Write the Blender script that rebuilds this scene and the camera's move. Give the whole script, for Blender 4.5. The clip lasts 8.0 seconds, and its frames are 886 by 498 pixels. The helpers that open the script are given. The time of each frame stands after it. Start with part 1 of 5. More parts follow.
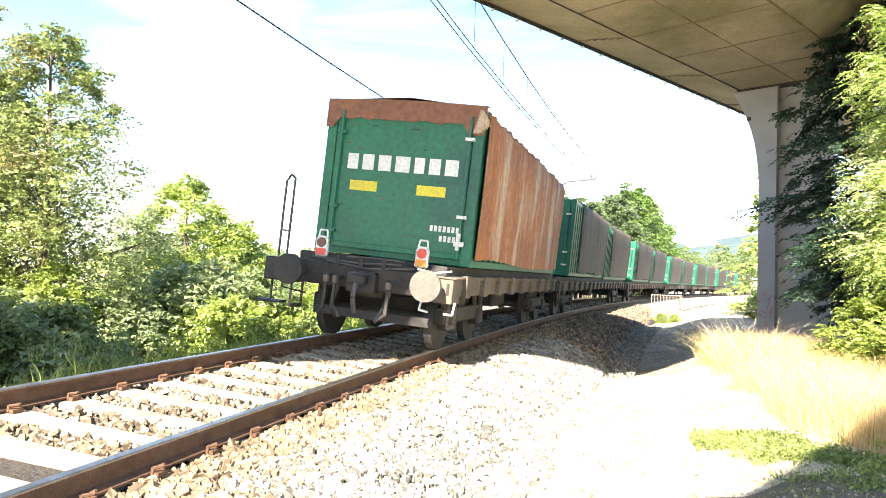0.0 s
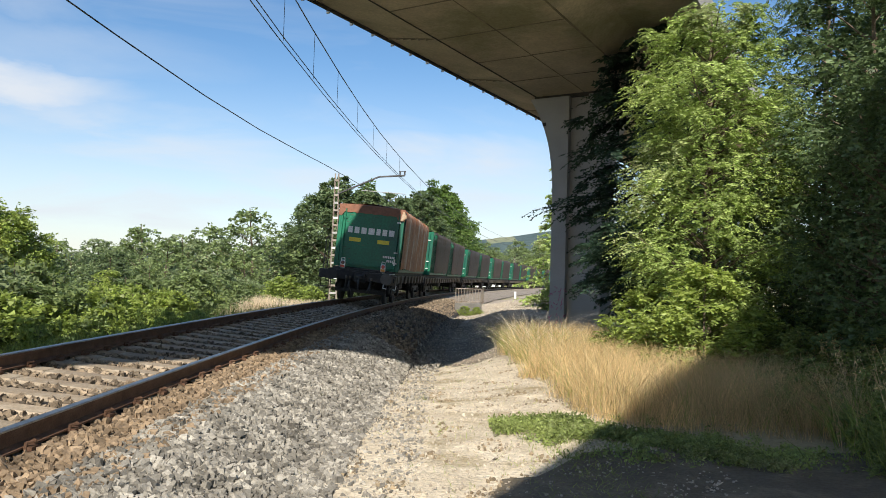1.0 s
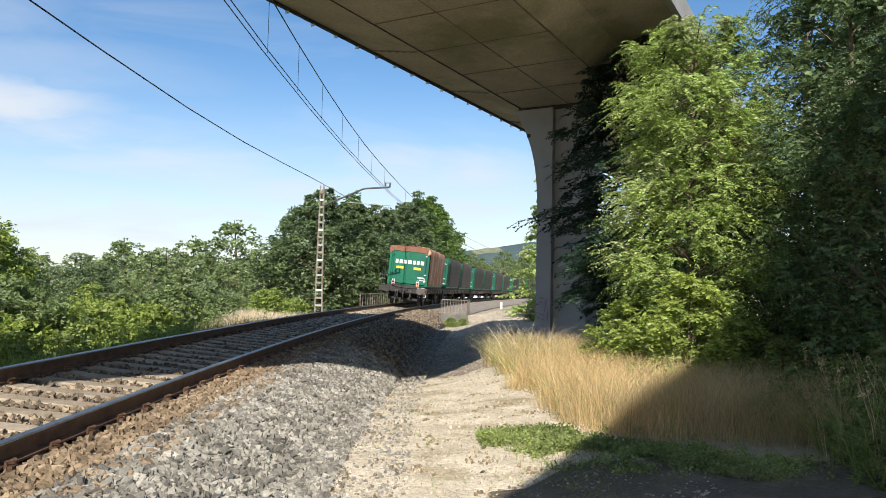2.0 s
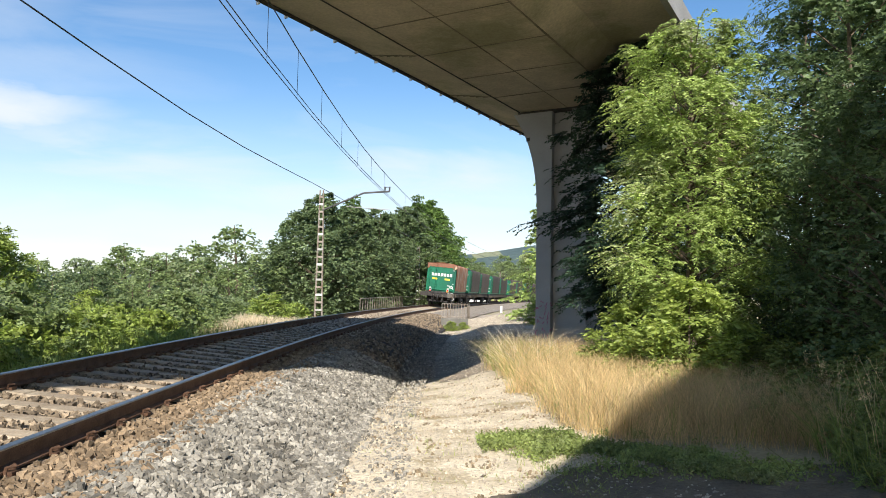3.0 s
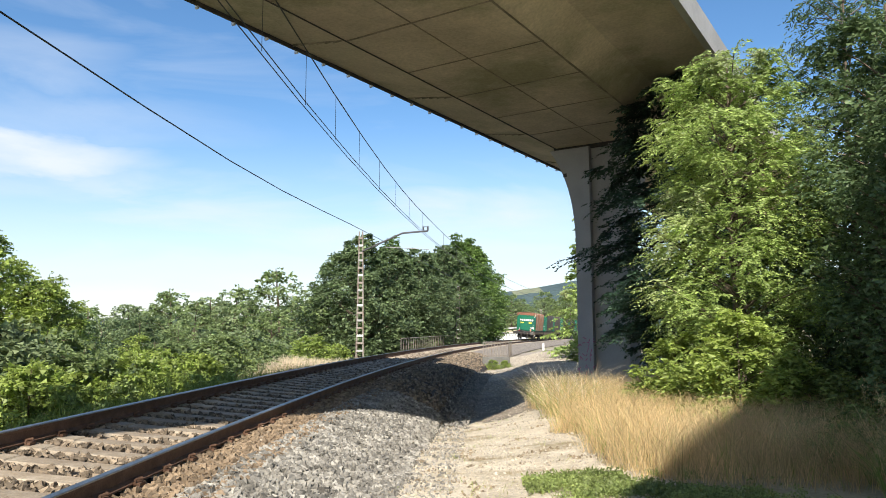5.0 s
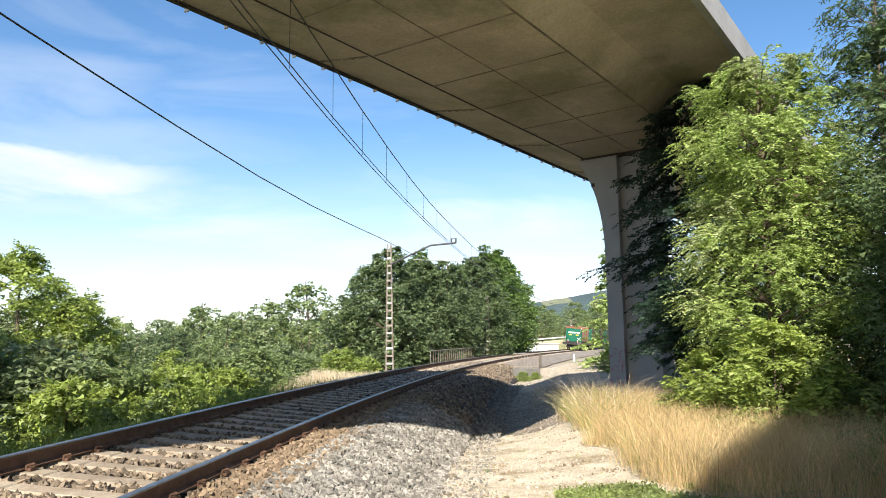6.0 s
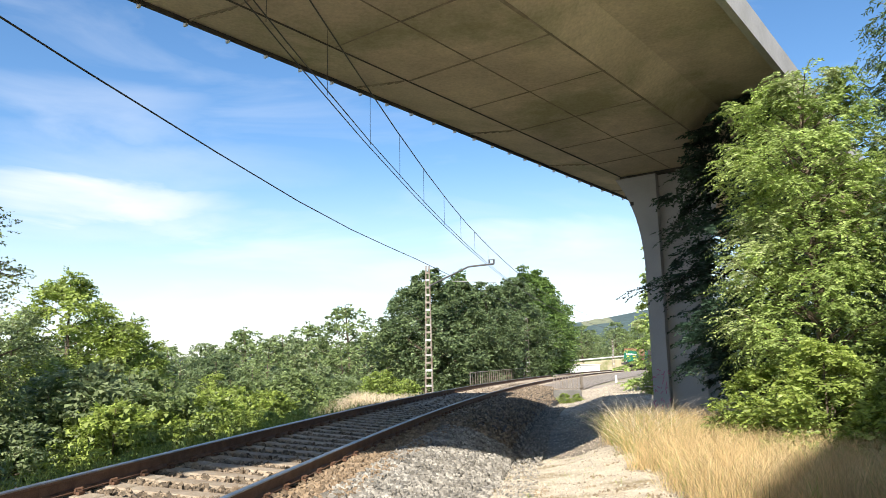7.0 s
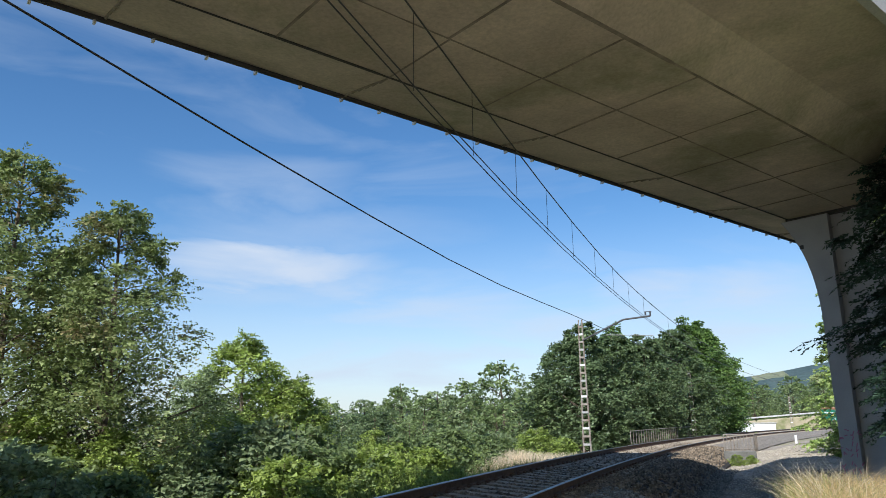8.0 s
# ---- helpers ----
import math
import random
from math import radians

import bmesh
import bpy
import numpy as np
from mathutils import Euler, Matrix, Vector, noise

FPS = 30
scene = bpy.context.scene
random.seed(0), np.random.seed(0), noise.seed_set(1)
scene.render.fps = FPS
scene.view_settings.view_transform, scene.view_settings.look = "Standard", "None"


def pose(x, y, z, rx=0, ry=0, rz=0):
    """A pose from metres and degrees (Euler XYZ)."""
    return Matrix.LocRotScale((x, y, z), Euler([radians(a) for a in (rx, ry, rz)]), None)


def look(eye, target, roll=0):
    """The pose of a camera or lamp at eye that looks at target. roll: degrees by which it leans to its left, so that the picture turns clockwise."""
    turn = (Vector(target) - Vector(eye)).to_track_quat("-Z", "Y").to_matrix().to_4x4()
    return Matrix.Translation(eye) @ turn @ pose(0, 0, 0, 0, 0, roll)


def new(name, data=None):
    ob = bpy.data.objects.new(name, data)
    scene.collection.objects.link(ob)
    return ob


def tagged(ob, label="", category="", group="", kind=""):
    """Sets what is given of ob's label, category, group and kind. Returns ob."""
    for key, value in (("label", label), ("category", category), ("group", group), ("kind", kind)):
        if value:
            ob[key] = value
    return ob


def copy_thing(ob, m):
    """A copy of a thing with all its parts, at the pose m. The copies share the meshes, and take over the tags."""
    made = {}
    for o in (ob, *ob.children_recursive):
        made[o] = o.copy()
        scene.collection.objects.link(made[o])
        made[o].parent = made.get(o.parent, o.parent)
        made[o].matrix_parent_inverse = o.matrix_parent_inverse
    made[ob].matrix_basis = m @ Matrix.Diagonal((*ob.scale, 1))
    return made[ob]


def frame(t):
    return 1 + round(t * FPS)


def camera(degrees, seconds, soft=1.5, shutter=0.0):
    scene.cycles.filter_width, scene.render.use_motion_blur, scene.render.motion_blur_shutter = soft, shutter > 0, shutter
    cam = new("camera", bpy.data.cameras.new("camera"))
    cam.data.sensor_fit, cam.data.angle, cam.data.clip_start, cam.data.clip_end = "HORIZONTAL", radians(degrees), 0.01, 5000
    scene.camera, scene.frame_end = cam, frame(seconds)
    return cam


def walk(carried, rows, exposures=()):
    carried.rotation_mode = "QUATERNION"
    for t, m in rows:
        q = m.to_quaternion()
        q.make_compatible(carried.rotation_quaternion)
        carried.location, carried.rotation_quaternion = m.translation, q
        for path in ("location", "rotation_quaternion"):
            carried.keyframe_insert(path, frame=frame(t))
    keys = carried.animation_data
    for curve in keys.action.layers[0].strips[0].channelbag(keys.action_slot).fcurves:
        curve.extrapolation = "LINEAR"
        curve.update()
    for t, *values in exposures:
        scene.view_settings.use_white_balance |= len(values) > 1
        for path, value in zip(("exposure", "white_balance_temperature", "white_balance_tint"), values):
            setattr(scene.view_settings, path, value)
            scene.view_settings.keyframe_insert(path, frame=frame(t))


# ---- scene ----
cam = camera(63.6, 8.0, soft=0.75)
# seconds, the three Euler angles and the height of the hand-held camera, which turns on the spot
PATH = [
    (0.0, 92.07, -1.85, 13.78, 1.13),
    (0.2, 92.1, -1.75, 6.5, 1.13),
    (0.3, 92.12, -1.70, 4.05, 1.135),
    (0.5, 92.14, -1.59, 1.53, 1.14),
    (1.0, 92.1, -1.79, -1.44, 1.14),
    (1.5, 92.26, -1.53, -2.35, 1.145),
    (2.0, 93.02, -1.31, -2.56, 1.15),
    (3.5, 93.59, -0.89, -2.35, 1.15),
    (4.0, 94.4, -0.56, -0.73, 1.15),
    (4.5, 95.55, -0.2, -0.02, 1.155),
    (6.0, 97.32, 0.66, 3.02, 1.18),
    (6.5, 97.88, 0.88, 4.25, 1.19),
    (7.0, 99.05, 0.99, 6.14, 1.2),
    (7.5, 101.49, 1.22, 12.29, 1.21),
    (8.0, 103.62, 0.69, 18.26, 1.215),
]
walk(cam, [(t, pose(0, 0, h, a, b, c)) for t, a, b, c, h in PATH],
     exposures=[(0.0, 2.5, 7100, 12), (0.2, 1.9, 7000, 12), (0.4, 1.25, 6900, 11), (0.6, 0.85, 6750, 10), (0.8, 0.45, 6650, 10), (1.2, 0.42, 6620, 10), (2.0, 0.47, 6520, 10), (3.5, 0.67, 6560, 10), (4.2, 0.54, 6480, 10),
                (4.7, 0.58, 6450, 10), (6.0, 0.84, 6600, 11), (6.5, 0.88, 6600, 11), (7.2, 0.78, 6450, 11), (7.6, 0.54, 6050, 9), (8.0, 0.24, 5850, 9)])

# ---- light ----
SUN_WAY = Vector((0.12, 1.24, -1.0)).normalized()
sun_height = math.asin(-SUN_WAY.z)
world = bpy.data.worlds.new("sky")
scene.world = world
world.use_nodes = True
wn, wl = world.node_tree.nodes, world.node_tree.links
sky = wn.new("ShaderNodeTexSky")
sky.sky_type, sky.sun_disc = "NISHITA", False
sky.sun_elevation, sky.sun_rotation = sun_height, math.atan2(-SUN_WAY.x, -SUN_WAY.y)
sky.dust_density, sky.air_density, sky.ozone_density = 0.3, 1.0, 2.2
spot = wn.new("ShaderNodeTexCoord")
stretch = wn.new("ShaderNodeMapping")
stretch.inputs["Scale"].default_value = (1.6, 1.6, 7.0)
stretch.inputs["Rotation"].default_value = (0.12, 0.10, 0.4)
streaks = wn.new("ShaderNodeTexNoise")
streaks.inputs["Scale"].default_value, streaks.inputs["Detail"].default_value, streaks.inputs["Roughness"].default_value = 1.9, 7.0, 0.55
streaks.inputs["Distortion"].default_value = 0.5
thin = wn.new("ShaderNodeMapRange")
thin.inputs["From Min"].default_value, thin.inputs["From Max"].default_value, thin.inputs["To Max"].default_value = 0.50, 0.84, 0.32
veil = wn.new("ShaderNodeMix")
veil.data_type = "RGBA"
veil.inputs["B"].default_value = (6.6, 7.1, 7.8, 1)
wl.new(spot.outputs["Generated"], stretch.inputs["Vector"])
wl.new(stretch.outputs["Vector"], streaks.inputs["Vector"])
wl.new(streaks.outputs["Fac"], thin.inputs["Value"])
level = wn.new("ShaderNodeSeparateXYZ")
haze = wn.new("ShaderNodeMapRange")
haze.interpolation_type = "SMOOTHSTEP"
for key, value in (("From Min", 0.0), ("From Max", 0.30), ("To Min", 0.62), ("To Max", 0.0)):
    haze.inputs[key].default_value = value
both = wn.new("ShaderNodeMath")
both.operation, both.use_clamp = "ADD", True
wl.new(spot.outputs["Generated"], level.inputs["Vector"])
wl.new(level.outputs["Z"], haze.inputs["Value"])
wl.new(thin.outputs["Result"], both.inputs[0])
wl.new(haze.outputs["Result"], both.inputs[1])

# wisps of cirrus: azimuth and elevation of the middle, half length and half height in degrees, density
WISPS = [(-31.5, 11.9, 9.5, 1.7, 0.95), (-21.0, 10.4, 9.0, 1.4, 0.6), (-18.0, 8.4, 12.0, 1.6, 0.65), (-22.0, 4.9, 18.0, 3.0, 0.95), (2.5, 7.4, 11.0, 4.2, 0.85),
         (-9.0, 6.0, 14.0, 3.2, 0.8), (-33.0, 19.0, 8.0, 2.2, 0.3), (-26.0, 14.6, 12.0, 2.6, 0.3), (-8.0, 12.0, 12.0, 2.0, 0.35), (26.0, 10.0, 15.0, 4.0, 0.5), (70.0, 14.0, 20.0, 5.0, 0.5), (-80.0, 12.0, 20.0, 4.0, 0.5)]
ruffle = wn.new("ShaderNodeVectorMath")
ruffle.operation = "MULTIPLY_ADD"
ruffle.inputs[1].default_value = (0.16, 0.16, 0.11)
wl.new(streaks.outputs["Color"], ruffle.inputs[0])
back_off = wn.new("ShaderNodeVectorMath")
back_off.operation = "SUBTRACT"
back_off.inputs[1].default_value = (0.08, 0.08, 0.055)
wl.new(spot.outputs["Generated"], back_off.inputs[0])
wl.new(back_off.outputs["Vector"], ruffle.inputs[2])


def sky_math(kind, a, b):
    node = wn.new("ShaderNodeMath")
    node.operation = kind
    for socket, value in zip(node.inputs, (a, b)):
        if isinstance(value, float):
            socket.default_value = value
        else:
            wl.new(value, socket)
    return node.outputs["Value"]


torn = wn.new("ShaderNodeMapRange")
for key, value in (("From Min", 0.30), ("From Max", 0.62), ("To Min", 0.25), ("To Max", 1.0)):
    torn.inputs[key].default_value = value
wl.new(streaks.outputs["Fac"], torn.inputs["Value"])
cover = both.outputs["Value"]
for az, el, wide, tall, dense in WISPS:
    az, el = radians(az), radians(el)
    legs = []
    for axis, reach in ((Vector((math.cos(az), -math.sin(az), 0.0)), wide), (Vector((-math.sin(az) * math.sin(el), -math.cos(az) * math.sin(el), math.cos(el))), tall)):
        dot = wn.new("ShaderNodeVectorMath")
        dot.operation = "DOT_PRODUCT"
        dot.inputs[1].default_value = axis * (1 / math.sin(radians(reach)))
        wl.new(ruffle.outputs["Vector"], dot.inputs[0])
        legs.append(sky_math("POWER", sky_math("ABSOLUTE", dot.outputs["Value"], 0.0), 2.0))
    fade = wn.new("ShaderNodeMapRange")
    fade.interpolation_type = "SMOOTHSTEP"
    for key, value in (("From Min", 0.0), ("From Max", 1.6), ("To Min", dense), ("To Max", 0.0)):
        fade.inputs[key].default_value = value
    wl.new(sky_math("ADD", legs[0], legs[1]), fade.inputs["Value"])
    veiled = sky_math("MULTIPLY", fade.outputs["Result"], torn.outputs["Result"])
    cover = sky_math("MAXIMUM", cover, veiled)
wl.new(cover, veil.inputs["Factor"])
deep = wn.new("ShaderNodeHueSaturation")
deep.inputs["Saturation"].default_value, deep.inputs["Value"].default_value = 1.2, 1.25
wl.new(sky.outputs["Color"], deep.inputs["Color"])
wl.new(deep.outputs["Color"], veil.inputs["A"])
wl.new(veil.outputs["Result"], wn["Background"].inputs["Color"])
wn["Background"].inputs["Strength"].default_value = 0.088
sun = new("sun", bpy.data.lights.new("sun", "SUN"))
sun.data.energy, sun.data.angle, sun.data.color = 5.0, radians(0.5), (1.0, 0.94, 0.84)
sun.matrix_basis = look((0, 0, 60), Vector((0, 0, 60)) + SUN_WAY)

# ---- materials ----


def material(name, a, b, scale=8.0, rough=0.85, bump=0.3, metal=0.0, fine=60.0, third=None, third_at=0.62, island=0.0, random=0.0,
             low=0.35, high=0.65, sheen=0.0, gloss=0.5, through_light=None, depth=0.01, grit=1.0, stretched=None):
    """Two colours mixed by a broad noise, darkened by a fine one, with an optional third colour in patches."""
    m = bpy.data.materials.new(name)
    m.use_nodes = True
    n, l = m.node_tree.nodes, m.node_tree.links
    p = n["Principled BSDF"]
    p.inputs["Roughness"].default_value, p.inputs["Metallic"].default_value = rough, metal
    p.inputs["Specular IOR Level"].default_value = gloss
    co = n.new("ShaderNodeTexCoord")

    def noisy(s, detail):
        t = n.new("ShaderNodeTexNoise")
        t.inputs["Scale"].default_value, t.inputs["Detail"].default_value, t.inputs["Roughness"].default_value = s, detail, 0.6
        l.new(co.outputs["Object"], t.inputs["Vector"])
        return t

    def span(out, lo, hi, to_lo=0.0, to_hi=1.0):
        r = n.new("ShaderNodeMapRange")
        for k, v in (("From Min", lo), ("From Max", hi), ("To Min", to_lo), ("To Max", to_hi)):
            r.inputs[k].default_value = v
        l.new(out, r.inputs["Value"])
        return r.outputs["Result"]

    def blend(fac, c, d, kind="MIX"):
        x = n.new("ShaderNodeMix")
        x.data_type, x.blend_type = "RGBA", kind
        for key, v in (("Factor", fac), ("A", c), ("B", d)):
            if isinstance(v, (tuple, list)):
                x.inputs[key].default_value = (*v, 1)
            elif isinstance(v, float):
                x.inputs[key].default_value = v
            else:
                l.new(v, x.inputs[key])
        return x.outputs["Result"]

    broad, grain = noisy(scale, 5.0), noisy(fine, 4.0)
    colour = blend(span(broad.outputs["Fac"], low, high), a, b)
    if third:
        patch = noisy(scale * 0.45, 6.0)
        if stretched:
            pull = n.new("ShaderNodeMapping")
            pull.inputs["Scale"].default_value = stretched
            l.new(co.outputs["Object"], pull.inputs["Vector"])
            l.new(pull.outputs["Vector"], patch.inputs["Vector"])
        colour = blend(span(patch.outputs["Fac"], third_at - 0.05, third_at + 0.08), colour, third)
    tone = span(grain.outputs["Fac"], 0.3, 0.7, 1 - 0.28 * grit, 1 + 0.18 * grit)
    shade = n.new("ShaderNodeVectorMath")
    shade.operation = "SCALE"
    l.new(colour, shade.inputs[0])
    l.new(tone, shade.inputs["Scale"])
    colour = shade.outputs["Vector"]
    if island or random:
        source = n.new("ShaderNodeNewGeometry").outputs["Random Per Island"] if island else n.new("ShaderNodeObjectInfo").outputs["Random"]
        amount = island or random
        vary = n.new("ShaderNodeVectorMath")
        vary.operation = "SCALE"
        l.new(colour, vary.inputs[0])
        l.new(span(source, 0.0, 1.0, 1 - amount, 1 + amount), vary.inputs["Scale"])
        colour = vary.outputs["Vector"]
    l.new(colour, p.inputs["Base Color"])
    if bump:
        bp = n.new("ShaderNodeBump")
        bp.inputs["Strength"].default_value, bp.inputs["Distance"].default_value = bump, depth
        l.new(grain.outputs["Fac"], bp.inputs["Height"])
        l.new(bp.outputs["Normal"], p.inputs["Normal"])
    if through_light:
        back = n.new("ShaderNodeBsdfTranslucent")
        l.new(colour, back.inputs["Color"])
        add = n.new("ShaderNodeMixShader")
        add.inputs["Fac"].default_value = through_light
        l.new(p.outputs["BSDF"], add.inputs[1])
        l.new(back.outputs["BSDF"], add.inputs[2])
        l.new(add.outputs["Shader"], n["Material Output"].inputs["Surface"])
    return m


def leaves(name, a, b, third=None, scale=1.1):
    """Leaf colours that differ more from bough to bough than from leaf to leaf."""
    a, b = tuple(0.72 * v for v in a), tuple(1.25 * v for v in b)
    return material(name, a, b, scale=scale, rough=0.5, bump=0.0, fine=3.0, third=third, third_at=0.6, island=0.34, through_light=0.38, gloss=0.5)


GROUND = material("dry_earth", (0.46, 0.39, 0.28), (0.34, 0.30, 0.17), scale=0.35, fine=25, bump=0.6, third=(0.14, 0.17, 0.05), third_at=0.58)
PATH_DIRT = material("pale_dirt", (0.74, 0.645, 0.50), (0.56, 0.475, 0.355), scale=2.2, fine=22, bump=1.0, depth=0.03, third=(0.36, 0.29, 0.175), third_at=0.585)
CLOD = material("dry_clod", (0.30, 0.235, 0.15), (0.20, 0.155, 0.10), scale=3, fine=60, bump=0.3, island=0.4)
WORN_STEEL = material("worn_buffer_steel", (0.12, 0.108, 0.094), (0.085, 0.075, 0.065), scale=5, fine=30, rough=0.6)
# far bed, paler than the near one and close to the stones' colour
FAR_BED = material("far_stone_bed", (0.25, 0.215, 0.175), (0.36, 0.305, 0.245), scale=4, fine=16, bump=1.0, depth=0.04, third=(0.16, 0.12, 0.085), third_at=0.6)
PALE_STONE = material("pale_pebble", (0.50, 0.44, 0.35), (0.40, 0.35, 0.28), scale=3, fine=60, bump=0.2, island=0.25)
# near bed almost black: the shade in the gaps between stones is painted in
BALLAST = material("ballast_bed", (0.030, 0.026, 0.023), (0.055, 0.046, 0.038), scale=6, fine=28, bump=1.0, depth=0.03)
STONE = material("ballast_stone", (0.165, 0.152, 0.128), (0.35, 0.328, 0.285), scale=3, fine=60, bump=0.3, island=0.5)
STONE_RUST = material("rusty_ballast_stone", (0.19, 0.135, 0.083), (0.30, 0.222, 0.145), scale=3, fine=60, bump=0.3, island=0.4)
# brown stone taken darker to stand in for deep shade under the bridge
STONE_SHADED = material("shade_darkened_ballast_stone", (0.15, 0.112, 0.075), (0.27, 0.212, 0.148), scale=3, fine=60, bump=0.3, island=0.6)
SLEEPER = material("sleeper_concrete", (0.44, 0.37, 0.28), (0.30, 0.235, 0.165), scale=3, fine=40, bump=0.4, random=0.15)
RUST = material("rail_rust", (0.10, 0.050, 0.028), (0.16, 0.085, 0.05), scale=7, fine=70, rough=0.8, bump=0.3)
POLISHED = material("rail_head", (0.42, 0.40, 0.38), (0.30, 0.27, 0.24), scale=5, fine=50, rough=0.42, bump=0.05, metal=1.0)
CONCRETE = material("bridge_concrete", (0.66, 0.565, 0.43), (0.47, 0.40, 0.30), scale=0.55, fine=14, bump=0.12, third=(0.34, 0.315, 0.20), third_at=0.56, grit=0.6)
JOINT = material("soffit_joint", (0.17, 0.145, 0.11), (0.36, 0.31, 0.235), scale=1.5, fine=20, grit=0.5)
PIER = material("pier_concrete", (0.42, 0.42, 0.42), (0.34, 0.34, 0.34), scale=0.6, fine=30, bump=0.1, grit=0.35)
# near-black colour that stands in for shade on edge, joint, gap and hole
SHADE_DARK = material("painted_shade", (0.045, 0.042, 0.04), (0.07, 0.065, 0.06), scale=2, fine=20)
PARAPET = material("parapet_concrete", (0.44, 0.43, 0.41), (0.36, 0.35, 0.33), scale=1, fine=24, grit=0.5)
STEEL = material("mast_paint", (0.40, 0.36, 0.31), (0.22, 0.165, 0.12), scale=3.0, fine=30, rough=0.6)
DARK_STEEL = material("dark_steel", (0.05, 0.05, 0.055), (0.09, 0.085, 0.08), scale=5, fine=40, rough=0.6)
WIRE = material("wire", (0.04, 0.04, 0.045), (0.06, 0.06, 0.06), rough=0.5)
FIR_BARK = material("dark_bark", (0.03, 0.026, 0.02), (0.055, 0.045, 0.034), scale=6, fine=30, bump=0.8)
BARK = material("bark", (0.10, 0.075, 0.05), (0.17, 0.13, 0.09), scale=6, fine=30, bump=0.8)
GREEN_PAINT = material("green_container_paint", (0.004, 0.155, 0.082), (0.008, 0.125, 0.070), scale=1.3, fine=14, rough=0.42, bump=0.1, third=(0.010, 0.10, 0.07), third_at=0.60)
DARK_TARP = material("dark_tarpaulin", (0.055, 0.036, 0.027), (0.085, 0.054, 0.038), scale=0.9, fine=8, rough=0.65, bump=0.5, depth=0.03, random=0.35)
TARP = material("brown_tarpaulin", (0.42, 0.15, 0.042), (0.30, 0.115, 0.05), scale=0.9, fine=8, rough=0.6, bump=0.5, depth=0.03, random=0.25, third=(0.50, 0.38, 0.28), third_at=0.56, stretched=(4.0, 4.5, 0.9))
PALE_TARP = material("bleached_tarpaulin", (0.52, 0.40, 0.29), (0.42, 0.27, 0.16), scale=6, fine=30, rough=0.7)
# TARP's brown again but darker, with the end wall's shade in the colour
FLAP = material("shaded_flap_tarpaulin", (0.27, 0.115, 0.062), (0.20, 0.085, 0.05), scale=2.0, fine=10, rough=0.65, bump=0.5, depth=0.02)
GREASE = material("greasy_steel", (0.022, 0.021, 0.022), (0.045, 0.040, 0.036), scale=4, fine=30, rough=0.7)
DARK_LENS = material("dark_red_lens", (0.10, 0.03, 0.03), (0.07, 0.03, 0.03), scale=5, rough=0.25, bump=0.0)
ORANGE = material("orange_reflector", (0.70, 0.28, 0.03), (0.62, 0.24, 0.03), scale=5, rough=0.3, bump=0.0)
WHITE = material("white_paint", (0.78, 0.78, 0.76), (0.70, 0.70, 0.67), scale=4, fine=30, rough=0.5, bump=0.05)
YELLOW = material("yellow_label", (0.75, 0.62, 0.05), (0.66, 0.55, 0.06), scale=5, fine=30, rough=0.5, bump=0.0)
RED = material("red_lens", (0.65, 0.03, 0.02), (0.55, 0.03, 0.02), scale=5, rough=0.2, bump=0.0)
UNDERFRAME = material("wagon_underframe", (0.026, 0.024, 0.025), (0.052, 0.045, 0.04), scale=3, fine=25, rough=0.75)
BEIGE_STEEL = material("dusty_wagon_steel", (0.17, 0.135, 0.10), (0.11, 0.09, 0.068), scale=3, fine=25, rough=0.7)
GREEN_LEAF = leaves("robinia_leaf", (0.27, 0.38, 0.085), (0.40, 0.50, 0.16), third=(0.52, 0.54, 0.34))
MID_LEAF = leaves("broad_leaf", (0.20, 0.275, 0.10), (0.275, 0.345, 0.135))
YELLOW_LEAF = leaves("yellowish_leaf", (0.28, 0.375, 0.075), (0.37, 0.45, 0.11))
GREY_LEAF = leaves("willow_leaf", (0.25, 0.325, 0.145), (0.335, 0.40, 0.20))
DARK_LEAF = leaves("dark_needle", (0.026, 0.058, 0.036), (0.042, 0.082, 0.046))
# leaf green lowered so that the shade lies in the colour itself
SHADE_LEAF = leaves("shade_darkened_leaf", (0.085, 0.145, 0.055), (0.14, 0.20, 0.08))
OLIVE_LEAF = leaves("olive_leaf", (0.215, 0.28, 0.09), (0.29, 0.345, 0.125), third=(0.37, 0.28, 0.14))
STRAW = material("dry_grass", (0.74, 0.57, 0.31), (0.61, 0.44, 0.215), scale=0.9, fine=2.0, bump=0.0, island=0.35, through_light=0.3)
PALE_STRAW = material("bleached_grass", (0.84, 0.73, 0.54), (0.70, 0.58, 0.40), scale=0.9, fine=2.0, bump=0.0, island=0.3, through_light=0.3)
# brown dirt made darker than the gravel: bridge shade put into the colour
EARTH = material("shade_darkened_dirt", (0.23, 0.185, 0.135), (0.15, 0.122, 0.09), scale=1.3, fine=18, bump=1.0, depth=0.04, third=(0.30, 0.245, 0.18), third_at=0.58)
GRAVEL = material("tan_gravel", (0.50, 0.425, 0.34), (0.36, 0.30, 0.235), scale=1.3, fine=18, bump=1.0, depth=0.04, third=(0.27, 0.22, 0.14), third_at=0.58)
SOIL = material("dark_soil", (0.20, 0.165, 0.115), (0.125, 0.10, 0.072), scale=2.5, fine=24, bump=1.0, depth=0.04, third=(0.27, 0.23, 0.165), third_at=0.58)
GRASS = material("green_grass", (0.24, 0.31, 0.07), (0.33, 0.37, 0.10), scale=0.9, fine=2.0, bump=0.0, island=0.35, through_light=0.3)
WEED_LEAF = leaves("low_weed_leaf", (0.20, 0.265, 0.075), (0.29, 0.345, 0.11), third=(0.36, 0.34, 0.16))
